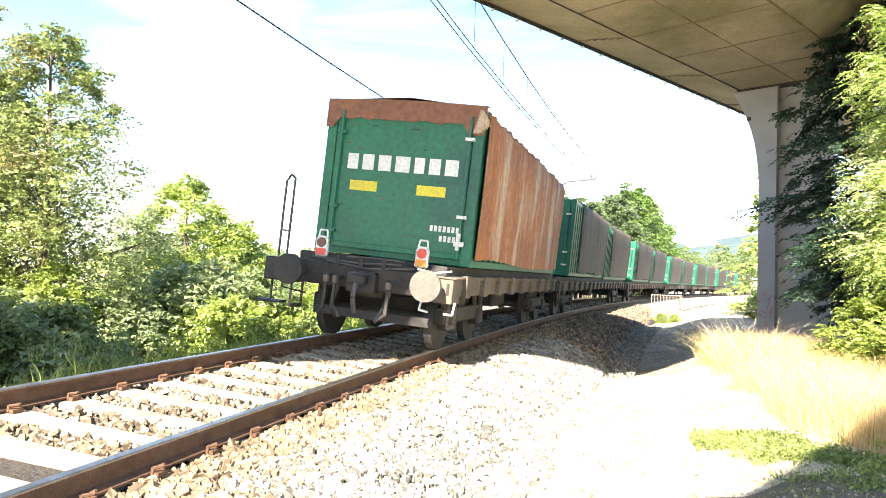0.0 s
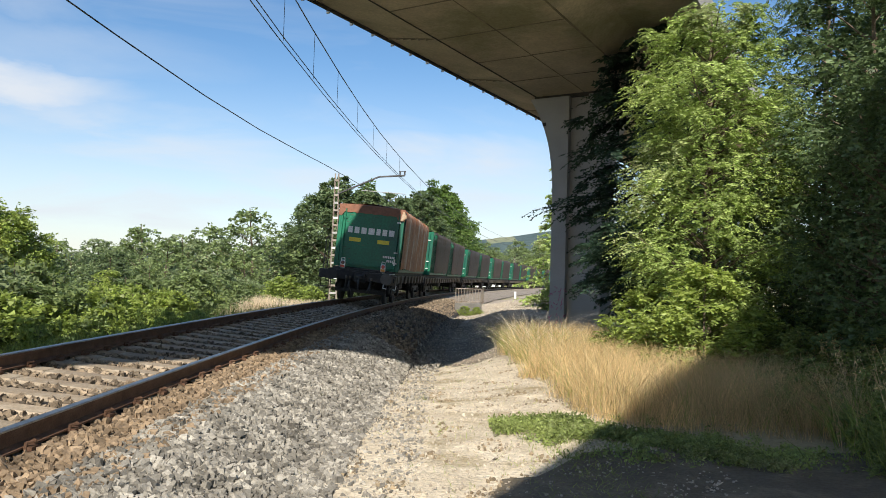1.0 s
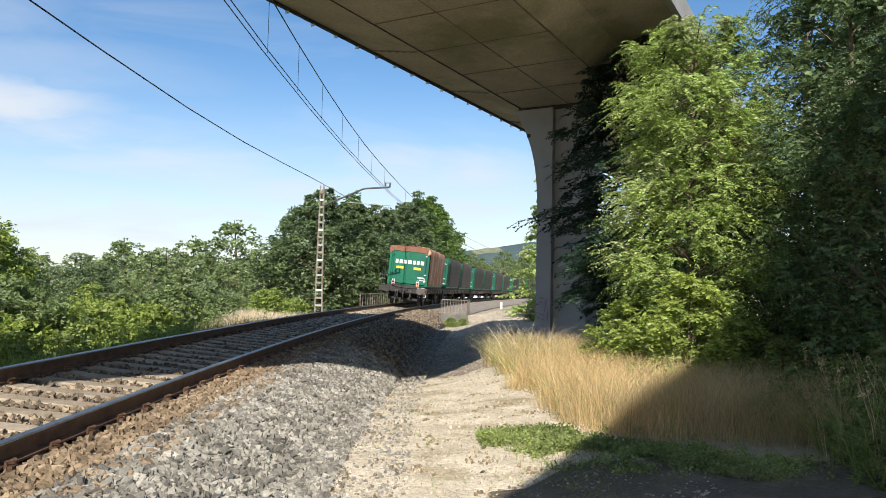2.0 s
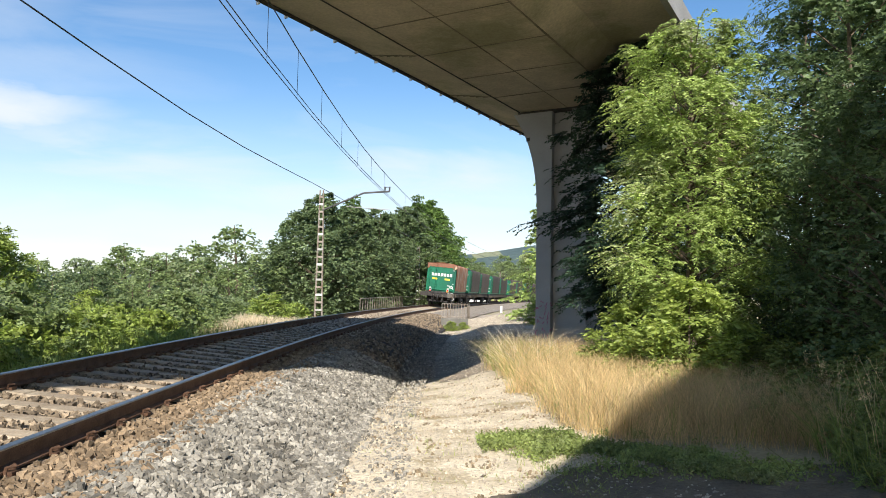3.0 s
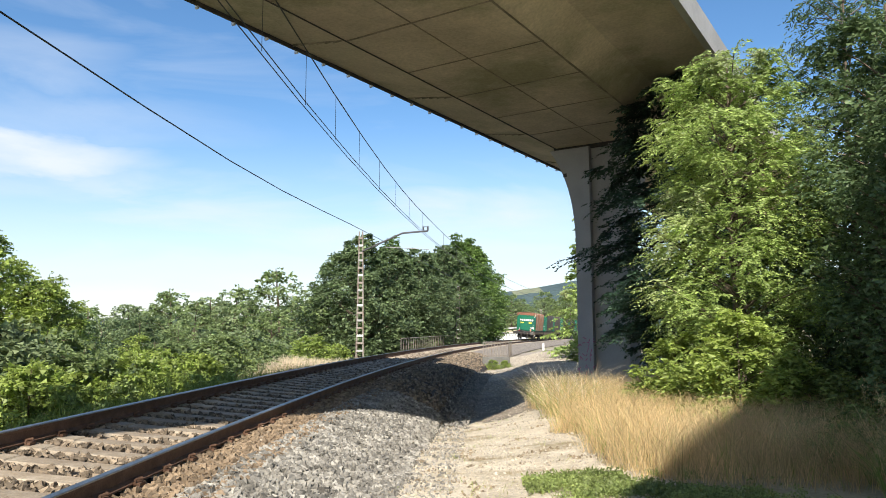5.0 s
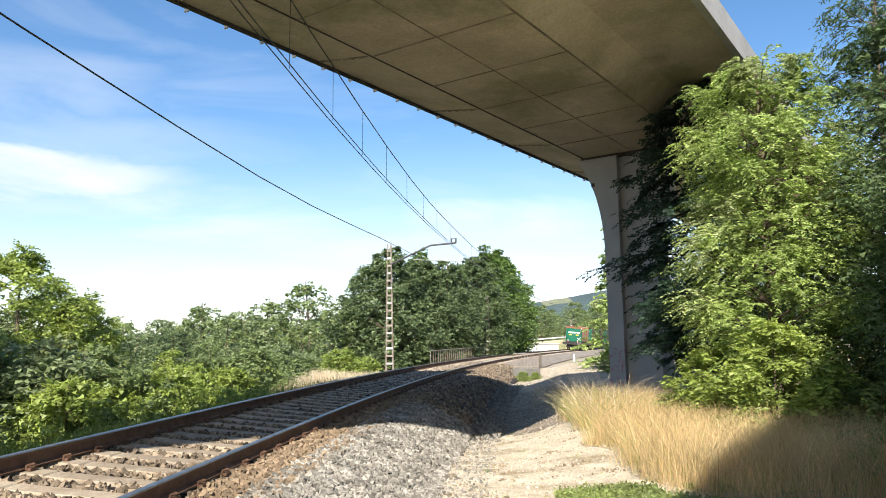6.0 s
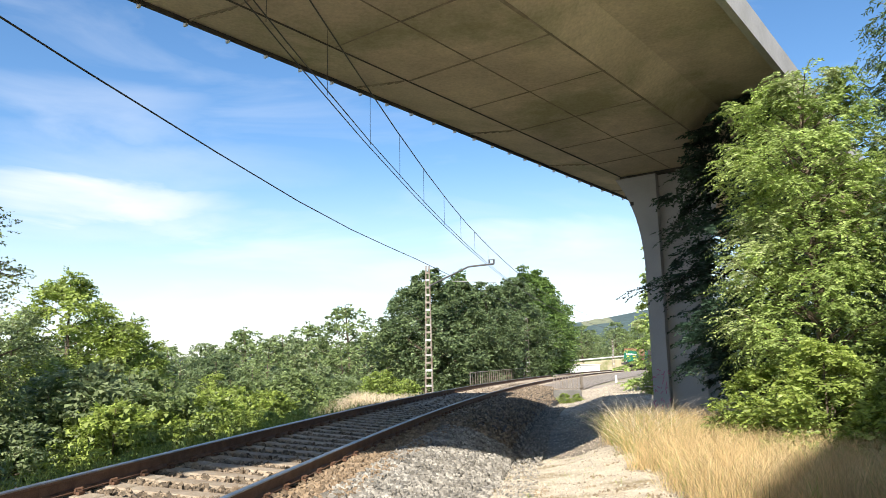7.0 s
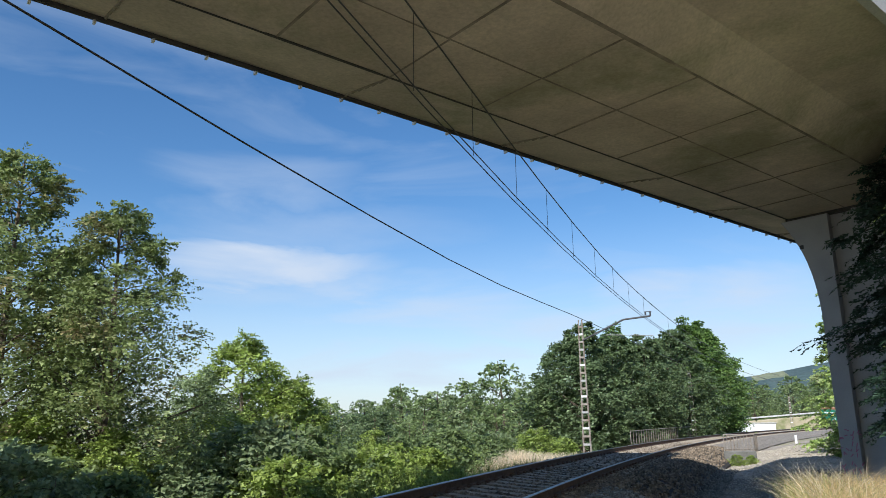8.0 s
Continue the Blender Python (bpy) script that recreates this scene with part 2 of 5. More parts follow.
DEEP_LEAF = leaves("deep_green_leaf", (0.13, 0.19, 0.080), (0.195, 0.26, 0.115))
FRESH_LEAF = leaves("fresh_leaf", (0.125, 0.215, 0.05), (0.18, 0.275, 0.07))
ROAD = material("far_concrete", (0.55, 0.54, 0.52), (0.48, 0.47, 0.45), scale=0.3, fine=3)
# woodland green pulled to blue: the haze of distance is in the colour
HILL = material("hazy_far_wood", (0.050, 0.082, 0.082), (0.078, 0.112, 0.105), scale=0.02, fine=0.12, bump=0.0)
FIELD = material("far_field", (0.19, 0.21, 0.12), (0.24, 0.24, 0.14), scale=0.02, fine=0.1, bump=0.0)
OLD_CONCRETE = material("old_concrete", (0.20, 0.19, 0.17), (0.13, 0.125, 0.11), scale=2, fine=20)
PINK = material("pink_spray_paint", (0.52, 0.19, 0.30), (0.42, 0.16, 0.26), scale=6, fine=30, bump=0.0)

# ---- builders ----


def raw_mesh(name, verts, faces, mat):
    """A mesh from arrays: verts (n, 3), faces (m, k) with one k for all."""
    me = bpy.data.meshes.new(name)
    verts, faces = np.asarray(verts, np.float32), np.asarray(faces, np.int32)
    me.vertices.add(len(verts))
    me.vertices.foreach_set("co", verts.ravel())
    k = faces.shape[1]
    me.loops.add(faces.size)
    me.loops.foreach_set("vertex_index", faces.ravel())
    me.polygons.add(len(faces))
    me.polygons.foreach_set("loop_start", np.arange(0, faces.size, k, dtype=np.int32))
    me.update(calc_edges=True)
    me.validate()
    me.polygons.foreach_set("use_smooth", np.zeros(len(faces), bool))
    me.materials.append(mat)
    return me


def part(name, data, mat=None, parent=None, label="", at=None):
    """Link a bmesh or mesh as one object under a thing or part."""
    if isinstance(data, bmesh.types.BMesh):
        me = bpy.data.meshes.new(name)
        bmesh.ops.recalc_face_normals(data, faces=data.faces)
        data.to_mesh(me)
        data.free()
        me.materials.append(mat)
        data = me
    ob = new(name, data)
    if parent:
        ob.parent = parent
    if at:
        ob.matrix_basis = at
    if label:
        tagged(ob, label)
    return ob


def box(bm, x0, x1, y0, y1, z0, z1, m=None, bevel=0.0):
    made = bmesh.ops.create_cube(bm, size=1.0, matrix=Matrix.LocRotScale(((x0 + x1) / 2, (y0 + y1) / 2, (z0 + z1) / 2), None, (x1 - x0, y1 - y0, z1 - z0)))
    vs = made["verts"]
    if bevel:
        es = list({e for v in vs for e in v.link_edges})
        done = bmesh.ops.bevel(bm, geom=es, offset=bevel, segments=1, affect="EDGES")
        vs = list({v for f in done["faces"] for v in f.verts} | {v for v in vs if v.is_valid})
    if m:
        bmesh.ops.transform(bm, matrix=m, verts=vs)
    return bm


def boxes(*sizes, bevel=0.0):
    bm = bmesh.new()
    for s in sizes:
        box(bm, *s, bevel=bevel)
    return bm


def rod(bm, a, b, r0, r1=None, sides=6):
    a, b = Vector(a), Vector(b)
    d = b - a
    m = Matrix.Translation((a + b) / 2) @ d.to_track_quat("Z", "Y").to_matrix().to_4x4()
    bmesh.ops.create_cone(bm, cap_ends=True, segments=sides, radius1=r0, radius2=r0 if r1 is None else r1, depth=d.length, matrix=m)
    return bm


def rods(*list_of):
    bm = bmesh.new()
    for r in list_of:
        rod(bm, *r)
    return bm


def sweep(name, section, stations, mat, closed=True):
    """A section (u, v) carried along stations (x, y, z, side vector, up vector)."""
    k, verts, faces = len(section), [], []
    for p, side, up in stations:
        verts += [p + side * u + up * v for u, v in section]
    for i in range(len(stations) - 1):
        for j in range(k if closed else k - 1):
            a, b = i * k + j, i * k + (j + 1) % k
            faces.append((a, b, b + k, a + k))
    return raw_mesh(name, [tuple(v) for v in verts], faces, mat)


# ---- the line of the railway ----
GAUGE, CANT = 1.74, 0.15


def track_x(y):
    return -3.75 + (0.00188 * y * y / (1 + 0.00353 * y) if y > 0 else 0.0)


def track_fall(y):
    return -0.033 * math.log1p(math.exp((y - 20) / 6))


def track(y, u=0.0, v=0.0):
    """The point u to the right of the centre line and v above the running plane, which leans into the curve."""
    slope = (track_x(y + 0.05) - track_x(y - 0.05)) / 0.1
    ahead = Vector((slope, 1, 0)).normalized()
    side = (Vector((ahead.y, -ahead.x, 0)) + Vector((0, 0, -CANT / GAUGE))).normalized()
    up = side.cross(ahead).normalized()
    p = Vector((track_x(y), y, track_fall(y) + CANT / 2))
    return p + side * u + up * v, side, up, ahead


STEPS = np.arange(0, 330, 0.25)
LINE_Y = [-60.0]
for d in STEPS[1:]:
    y0 = LINE_Y[-1]
    s0 = (track_x(y0 + 0.05) - track_x(y0 - 0.05)) / 0.1
    LINE_Y.append(y0 + 0.25 / math.hypot(1, s0))
LINE_Y = np.array(LINE_Y)
S_ZERO = float(np.interp(0, LINE_Y, STEPS))


def along(s):
    """The y of the point s metres along the line from y = 0."""
    return float(np.interp(s + S_ZERO, STEPS, LINE_Y))

# ---- ground ----
ALONG, ACROSS = Vector((0.53, 0.848, 0)), Vector((-0.848, 0.53, 0))


def deck_point(s, n, z):
    return ALONG * s + ACROSS * n + Vector((0, 0, z))


def soft(a, b, x):
    k = min(1.0, max(0.0, (x - a) / (b - a)))
    return k * k * (3 - 2 * k)


def bumps(x, y, s, seed=0.0):
    return noise.noise(Vector((x * s, y * s, seed)))


def land(x, y):
    """The height of the ground."""
    u = x - track_x(min(max(y, -60), 250))
    base = track_fall(min(y, 250)) if y > 0 else 0.0
    if u >= 0:
        z = -0.62 - 0.30 * soft(7, 18, y) * soft(5.5, 3.5, u) - 0.12 * soft(7, 18, y) + 0.05 * bumps(x, y, 0.5)
        z += 0.10 * soft(4.2, 6.0, u) + 0.9 * soft(9, 30, u) + 0.02 * bumps(x, y, 3.0, 4.0)
        z += base * 0.9
    else:
        z = -0.75 - 1.25 * soft(-2.2, -5, u) - 1.1 * soft(-5, -15, u) - 0.7 * soft(-14, -45, u) + 0.15 * bumps(x, y, 0.3) * soft(-2.6, -5, u)
        z += 1.5 * math.exp(-((y - 32) / 6.0) ** 2 - ((u + 5.2) / 1.9) ** 2)
        z += base
    return z


def grid_axis(*spans):
    out = []
    for a, b, step in spans:
        out += list(np.arange(a, b, step))
    return np.array(out + [spans[-1][1]])


def make_ground():
    xs = grid_axis((-3600, -600, 500), (-600, -100, 70), (-100, -24, 4), (-24, -8, 0.8), (-8, 10, 0.35), (10, 30, 1.0), (30, 100, 7), (100, 600, 80), (600, 3600, 500))
    ys = grid_axis((-3600, -600, 500), (-600, -60, 60), (-60, -4, 4), (-4, 30, 0.35), (30, 90, 1.2), (90, 250, 6), (250, 600, 50), (600, 3600, 500))
    verts = [(x, y, land(x, y)) for y in ys for x in xs]
    nx = len(xs)
    faces = [(j * nx + i, j * nx + i + 1, (j + 1) * nx + i + 1, (j + 1) * nx + i) for j in range(len(ys) - 1) for i in range(nx - 1)]
    ob = new("ground", raw_mesh("ground", verts, faces, GROUND))
    for p in ob.data.polygons:
        p.use_smooth = True
    tagged(ob, "dry stony earth with patches of low weeds", "ground", kind="structure")


def make_path(name, mat, y0, y1, label):
    """The beaten track beside the line, a thin skin with its edges under the ballast and the grass."""
    verts, faces, w = [], [], 14
    ys = np.arange(y0, y1, 0.3)
    for y in ys:
        left = track_x(y) + 2.55 + 0.18 * bumps(y, 0, 0.7, 2.0)
        right = left + 4.2 - 1.2 * soft(7, 10, y) + 4.4 * soft(20, 36, y) + 0.35 * bumps(y, 3, 0.5, 7.0)
        for k in range(w + 1):
            x = left + (right - left) * k / w
            yy = y
            if y == ys[-1] and y1 < 40 or y == ys[0] and y0 > 0:
                yy = y + 0.35 * bumps(x, 1, 1.1, 4.0)
            lift = 0.022 if 0 < k < w else -0.03
            verts.append((x, yy, land(x, yy) + lift + 0.012 * bumps(x, yy, 1.1, 9.0)))
    for j in range(len(ys) - 1):
        for k in range(w):
            a = j * (w + 1) + k
            faces.append((a, a + 1, a + w + 2, a + w + 1))
    ob = new(name, raw_mesh(name, verts, faces, mat))
    for p in ob.data.polygons:
        p.use_smooth = True
    tagged(ob, label, "path", kind="structure")


# ---- railway ----
def make_soil():
    """A bare patch of darker soil between the path and the weeds, with a ragged edge."""
    n, m, verts, faces = 44, 36, [], []
    for j in range(m + 1):
        for i in range(n + 1):
            x, y = 0.3 + 6.2 * i / n, 1.0 + 6.4 * j / m
            inside = min(x - 0.75 - 0.32 * max(0.0, 5.0 - y), 6.2 - x, y - 1.1, 6.75 + 0.12 * x - y) + 0.45 * bumps(x, y, 1.3, 15.0) + 0.2 * bumps(x, y, 3.6, 16.0)
            verts.append((x, y, land(x, y) + 0.02 * bumps(x, y, 1.6, 9.0) + (0.038 if inside > 0 else -0.05)))
    for j in range(m):
        for i in range(n):
            a = j * (n + 1) + i
            faces.append((a, a + 1, a + n + 2, a + n + 1))
    ob = new("soil", raw_mesh("soil", verts, faces, SOIL))
    for p in ob.data.polygons:
        p.use_smooth = True
    tagged(ob, "bare dark soil beside the pale path", "soil", kind="structure")


def stations(y0, y1, step):
    out, y = [], y0
    while y <= y1:
        p, side, up, _ = track(y)
        out.append((p, side, up))
        y += step * (1 if y < 40 else 3)
    return out


BED = [(-4.2, -1.45), (-2.15, -0.52), (-1.6, -0.24), (1.75, -0.205), (2.05, -0.24), (2.85, -0.52), (3.15, -0.72)]


def bed_height(u):
    for (a, c), (b, d) in zip(BED, BED[1:]):
        if a <= u <= b:
            return c + (d - c) * (u - a) / (b - a)
    return -0.7


def make_track():
    # near bed carries painted gap shade, far bed the paler stone colour
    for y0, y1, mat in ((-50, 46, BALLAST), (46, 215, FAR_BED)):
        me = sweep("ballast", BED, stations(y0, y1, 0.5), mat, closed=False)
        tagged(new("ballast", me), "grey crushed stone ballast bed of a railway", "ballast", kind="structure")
    web = [(-0.07, -0.165), (0.07, -0.165), (0.07, -0.150), (0.016, -0.128), (0.014, -0.045), (0.036, -0.034), (0.036, -0.012), (-0.036, -0.012), (-0.036, -0.034), (-0.014, -0.045), (-0.016, -0.128), (-0.07, -0.150)]
    head = [(-0.0362, -0.013), (0.0362, -0.013), (0.0345, -0.004), (0.026, 0.0), (-0.026, 0.0), (-0.0345, -0.004)]
    for u in (-GAUGE / 2, GAUGE / 2):
        rail = tagged(new("rail", sweep("rail", [(a + u, b) for a, b in web], stations(-50, 215, 0.5), RUST)), "rusty steel rail with a bright running surface", "rail", "rails of the track", "structure")
        part("running_surface", sweep("running_surface", [(a + u, b) for a, b in head], stations(-50, 215, 0.5), POLISHED), None, rail, "polished steel running surface")


def sleeper_mesh():
    bm = bmesh.new()
    for x0, x1, top in ((-1.3, -0.55, -0.178), (-0.56, 0.56, -0.186), (0.55, 1.3, -0.190)):
        box(bm, x0, x1, -0.14, 0.14, -0.36, top, bevel=0.02)
    me = bpy.data.meshes.new("sleeper")
    bm.to_mesh(me)
    bm.free()
    me.materials.append(SLEEPER)
    return me


def clip_mesh():
    bm = bmesh.new()
    for s in (-1, 1):
        rod(bm, (s * 0.085, -0.05, -0.165), (s * 0.085, -0.05, -0.115), 0.012)
        rod(bm, (s * 0.085, -0.05, -0.118), (s * 0.125, 0.0, -0.112), 0.011)
        rod(bm, (s * 0.125, 0.0, -0.112), (s * 0.085, 0.05, -0.118), 0.011)
        rod(bm, (s * 0.05, 0.05, -0.140), (s * 0.10, 0.05, -0.118), 0.011)
        box(bm, s * 0.10 - 0.03, s * 0.10 + 0.03, -0.05, 0.05, -0.175, -0.145)
    me = bpy.data.meshes.new("rail_clip")
    bm.to_mesh(me)
    bm.free()
    me.materials.append(RUST)
    return me


def make_sleepers():
    one, clip, s = sleeper_mesh(), clip_mesh(), -2.0
    bed = tagged(new("sleeper_row"), "weathered concrete sleepers in the ballast", "sleepers", kind="structure")
    while s < 150:
        y = along(s)
        p, side, up, ahead = track(y)
        m = Matrix((side, ahead, up)).transposed().to_4x4()
        m.translation = p
        ob = part("sleeper", one, None, bed, at=m)
        if s < 32:
            for u in (-GAUGE / 2, GAUGE / 2):
                part("rail_clip", clip, None, ob, at=pose(u, 0, 0.0))
        s += 0.6


def stone_shapes(count, rng):
    """Angular crushed stones: bricks with every corner knocked about."""
    v = np.array([(x, y, z) for x in (-1, 1) for y in (-1, 1) for z in (-1, 1)], float)
    f = np.array([(0, 1, 3), (0, 3, 2), (4, 6, 7), (4, 7, 5), (0, 4, 5), (0, 5, 1), (2, 3, 7), (2, 7, 6), (0, 2, 6), (0, 6, 4), (1, 5, 7), (1, 7, 3)])
    shapes = []
    for _ in range(count):
        w = (v * rng.uniform(0.35, 0.95, v.shape)) * np.array((1.0, rng.uniform(0.6, 0.95), rng.uniform(0.45, 0.8)))
        shapes.append(w + rng.normal(0, 0.12, v.shape))
    return shapes, f


def scatter_stones(name, count, place, size, mat, label, rng):
    shapes, f = stone_shapes(60, rng)
    verts, faces, k = [], [], len(shapes[0])
    for i in range(count):
        x, y, z = place()
        r = rng.uniform(*size)
        q = Euler(rng.uniform(0, 6.28, 3)).to_matrix()
        verts.append(shapes[i % 60] @ np.array(q).T * r + (x, y, z))
        faces.append(f + i * k)
    ob = new(name, raw_mesh(name, np.concatenate(verts), np.concatenate(faces), mat))
    tagged(ob, label, "stones", kind="stuff")


def make_stones():
    rng = np.random.default_rng(5)

    def near(lo, hi, u0, u1):
        def place():
            while True:
                y = lo + (hi - lo) * rng.random() ** 1.25
                u = rng.uniform(u0, u1)
                at = (float(np.interp(y, LINE_Y, STEPS)) - S_ZERO + 2.0) % 0.6
                if abs(u) > 0.9 or 0.135 < at < 0.465:
                    break
            p = track(y, u, bed_height(u) + rng.uniform(-0.006, 0.03))[0]
            return p.x, p.y, max(p.z, land(p.x, p.y) + 0.02)
        return place

    scatter_stones("ballast_stones", 19000, near(3.0, 17, 1.42, 3.10), (0.026, 0.056), STONE, "loose grey ballast stones", rng)
    scatter_stones("toe_stones", 5200, near(3.0, 36, 2.85, 3.75), (0.012, 0.036), STONE, "ballast stones that rolled onto the path", rng)
    scatter_stones("track_stones", 7500, near(4.0, 22, -1.5, 0.8), (0.026, 0.052), STONE_SHADED, "brown ballast stones between the sleepers, darkened for shade", rng)
    scatter_stones("rusty_stones", 6500, near(3.0, 20, 0.95, 1.75), (0.026, 0.054), STONE_RUST, "rust-stained ballast stones beside the rail", rng)
    # far shoulder gets the darkened stone too, to deepen the bridge's shadow
    scatter_stones("far_stones", 4000, near(17, 48, 0.9, 3.0), (0.035, 0.065), STONE_SHADED, "loose grey ballast stones", rng)
    scatter_stones("far_track_stones", 4500, near(20, 50, -1.9, 0.8), (0.035, 0.065), STONE_SHADED, "brown ballast stones between the sleepers, darkened for shade", rng)
    scatter_stones("back_stones", 5000, near(-9.0, 3.2, 0.95, 3.3), (0.035, 0.07), STONE, "loose grey ballast stones", rng)

    def on_path():
        y = 3 + 23 * rng.random() ** 1.6
        x = track_x(y) + rng.uniform(2.6, 6.4)
        return x, y, land(x, y) + 0.03

    def far_path():
        y = rng.uniform(24, 62)
        x = track_x(y) + rng.uniform(2.6, 9.0)
        return x, y, land(x, y) + 0.03

    def clods():
        while True:
            y = 4.5 + 12 * rng.random() ** 1.3
            x = track_x(y) + rng.uniform(2.7, 6.0)
            if bumps(x, y, 2.2, 21.0) > 0.22:
                return x, y, land(x, y) + 0.025

    scatter_stones("dirt_clods", 1300, clods, (0.008, 0.03), CLOD, "dry brown clods and litter on the path", rng)
    scatter_stones("far_pebbles", 7000, far_path, (0.02, 0.05), PALE_STONE, "coarse pale gravel beside the line", rng)
    scatter_stones("pebbles", 9000, on_path, (0.006, 0.022), PALE_STONE, "scattered pebbles on the path", rng)


# ---- bridges ----
def make_bridge(name, shift, label, detailed):
    bridge = tagged(new(name), label, "bridge", kind="structure")

    def strip(points, s0, s1, mat, nm, steps=24, sub_label=""):
        st = [(deck_point(s0 + (s1 - s0) * i / steps, shift, 0), ACROSS, Vector((0, 0, 1))) for i in range(steps + 1)]
        return part(nm, sweep(nm, points, st, mat), None, bridge, sub_label)

    # cross section: (across, up); box in the middle, wings on both sides
    strip([(11.80, 7.86), (10.20, 7.60), (10.15, 7.60), (6.42, 7.60), (5.65, 8.15), (3.75, 8.30), (3.75, 8.62), (11.80, 8.62)], -60, 75, CONCRETE, "deck")
    # outer face of the deck lies in shade; its darkness is painted on
    strip([(11.88, 7.79), (11.803, 7.79), (11.803, 8.70), (11.88, 8.70)], -60, 75, SHADE_DARK, "edge_strip", 24, "edge of the deck, darkened for shade")
    strip([(3.74, 8.05), (3.58, 8.05), (3.58, 8.70), (3.74, 8.70)], -60, 75, PARAPET, "parapet", 24, "pale concrete parapet")
    # detailed bridge: an unseen tall wall, added to lengthen the shadow over the track
    strip([(11.79, 8.63), (11.60, 8.63), (11.60, 9.45 if not detailed else 13.2), (11.79, 9.45 if not detailed else 13.2)], -60 if not detailed else 2, 75 if not detailed else 15, PARAPET, "parapet" if not detailed else "noise_barrier")
    if detailed:
        strip([(11.58, 8.63), (11.45, 8.63), (11.45, 8.95), (11.58, 8.95)], -60, 75, PARAPET, "parapet")
    if detailed:
        groove = bmesh.new()
        m = Matrix((ALONG, ACROSS, Vector((0, 0, 1)))).transposed().to_4x4()
        r = random.Random(2)
        for k in range(-13, 22):
            at = 9.53 + 2.33 * k
            for n0, n1 in ((6.42, 8.38), (8.38, 10.18)):
                d, w = r.uniform(-0.03, 0.03), r.uniform(0.008, 0.028)
                box(groove, at + d - w, at + d + w, n0, n1, 7.588, 7.5985, m)
            if k % 2:
                q = r.uniform(-0.2, 0.2)
                for j in range(6):
                    n0 = 10.24 + 0.25 * j
                    z = 7.60 + 0.1625 * (n0 - 10.20)
                    box(groove, at + q - 0.018, at + q + 0.018, n0, n0 + 0.25, z - 0.012, z + 0.05, m)
        # joint widened and blackened to stand in for the light step at the wing
        edge_joint = bmesh.new()
        for k in range(-14, 26):
            wide = r.uniform(0.02, 0.05)
            box(edge_joint, 2.33 * k, 2.33 * k + 2.33, 10.175 - wide, 10.175 + 0.5 * wide, 7.583, 7.5975, m)
        part("edge_joint", edge_joint, SHADE_DARK, bridge, "joint along the wing, darkened for its step in light")
        for n, w in ((8.38, 0.014), (6.46, 0.03)):
            q = -24.0
            while q < 60:
                wide = w * r.uniform(0.5, 1.5)
                box(groove, q, q + 2.33, n - wide, n + wide, 7.586, 7.5975, m)
                q += 2.33
        part("formwork_joint", groove, JOINT, bridge, "dark joint lines of the formwork")
        for s in np.arange(-9.1, 34, 0.96):
            bm = box(bmesh.new(), s - 0.022, s + 0.022, 11.84 + shift, 11.93 + shift, 7.74, 7.92, m)
            part("drip_pipe", bm, WHITE, bridge, "small white drain spout")
    return bridge


def pier_mesh():
    """Two legs that flare out at the head, with a deep groove between; x runs across the bridge, z up from the ground."""
    bm = bmesh.new()
    half, flare, top = 0.90, 0.92, 8.42
    for s in (-1, 1):
        outline = [(0.36, 0.0)] + [(half + flare * max(0.0, (z - 4.3) / (top - 4.3)) ** 3, z) for z in [0.0, 4.3] + [4.3 + (top - 4.3) * k / 14 for k in range(1, 15)]] + [(0.36, top)]
        fr = [bm.verts.new((s * x, -0.6, z)) for x, z in outline]
        bk = [bm.verts.new((s * x, 0.6, z)) for x, z in outline]
        n = len(outline)
        bm.faces.new(fr)
        bm.faces.new(bk[::-1])
        for i in range(n):
            bm.faces.new((fr[i], bk[i], bk[(i + 1) % n], fr[(i + 1) % n]))
    box(bm, -0.37, 0.37, -0.34, 0.34, 0.0, top - 0.012)
    return bm


def make_pier(name, corner_s, corner_n, label, marks):
    pier = tagged(new(name), label, "bridge pier", kind="structure")
    m = Matrix((-ACROSS, ALONG, Vector((0, 0, 1)))).transposed().to_4x4()
    m.translation = deck_point(corner_s, corner_n, -0.92)
    pier.matrix_basis = m
    part("shaft", pier_mesh(), PIER, pier)
    # solid dark block paints the shade of the gap under the deck
    part("bearing", boxes((-1.7, 1.7, -0.5, 0.5, 8.41, 8.56)), SHADE_DARK, pier, "dark block for the shaded bearing gap")
    if marks:
        bm = bmesh.new()
        r = random.Random(4)
        for row in range(3):
            for k in range(3):
                x, z = -0.83 + 0.20 * k, 0.72 + 0.46 * row
                for _ in range(4):
                    a, c = r.uniform(-0.07, 0.07), r.uniform(-0.13, 0.13)
                    rod(bm, (x + a, -0.603, z + c), (x + a + r.uniform(-0.09, 0.09), -0.603, z + c + r.uniform(-0.16, 0.16)), 0.014, None, 4)
        part("graffiti", bm, PINK, pier, "faded pink spray paint scrawl")
        # flat dark plate on the face, painting a hole's inner shade
        part("hole", boxes((-1.32, -1.19, -0.605, -0.595, 7.42, 7.55)), SHADE_DARK, pier, "dark plate for the shade in a square hole")
    return pier


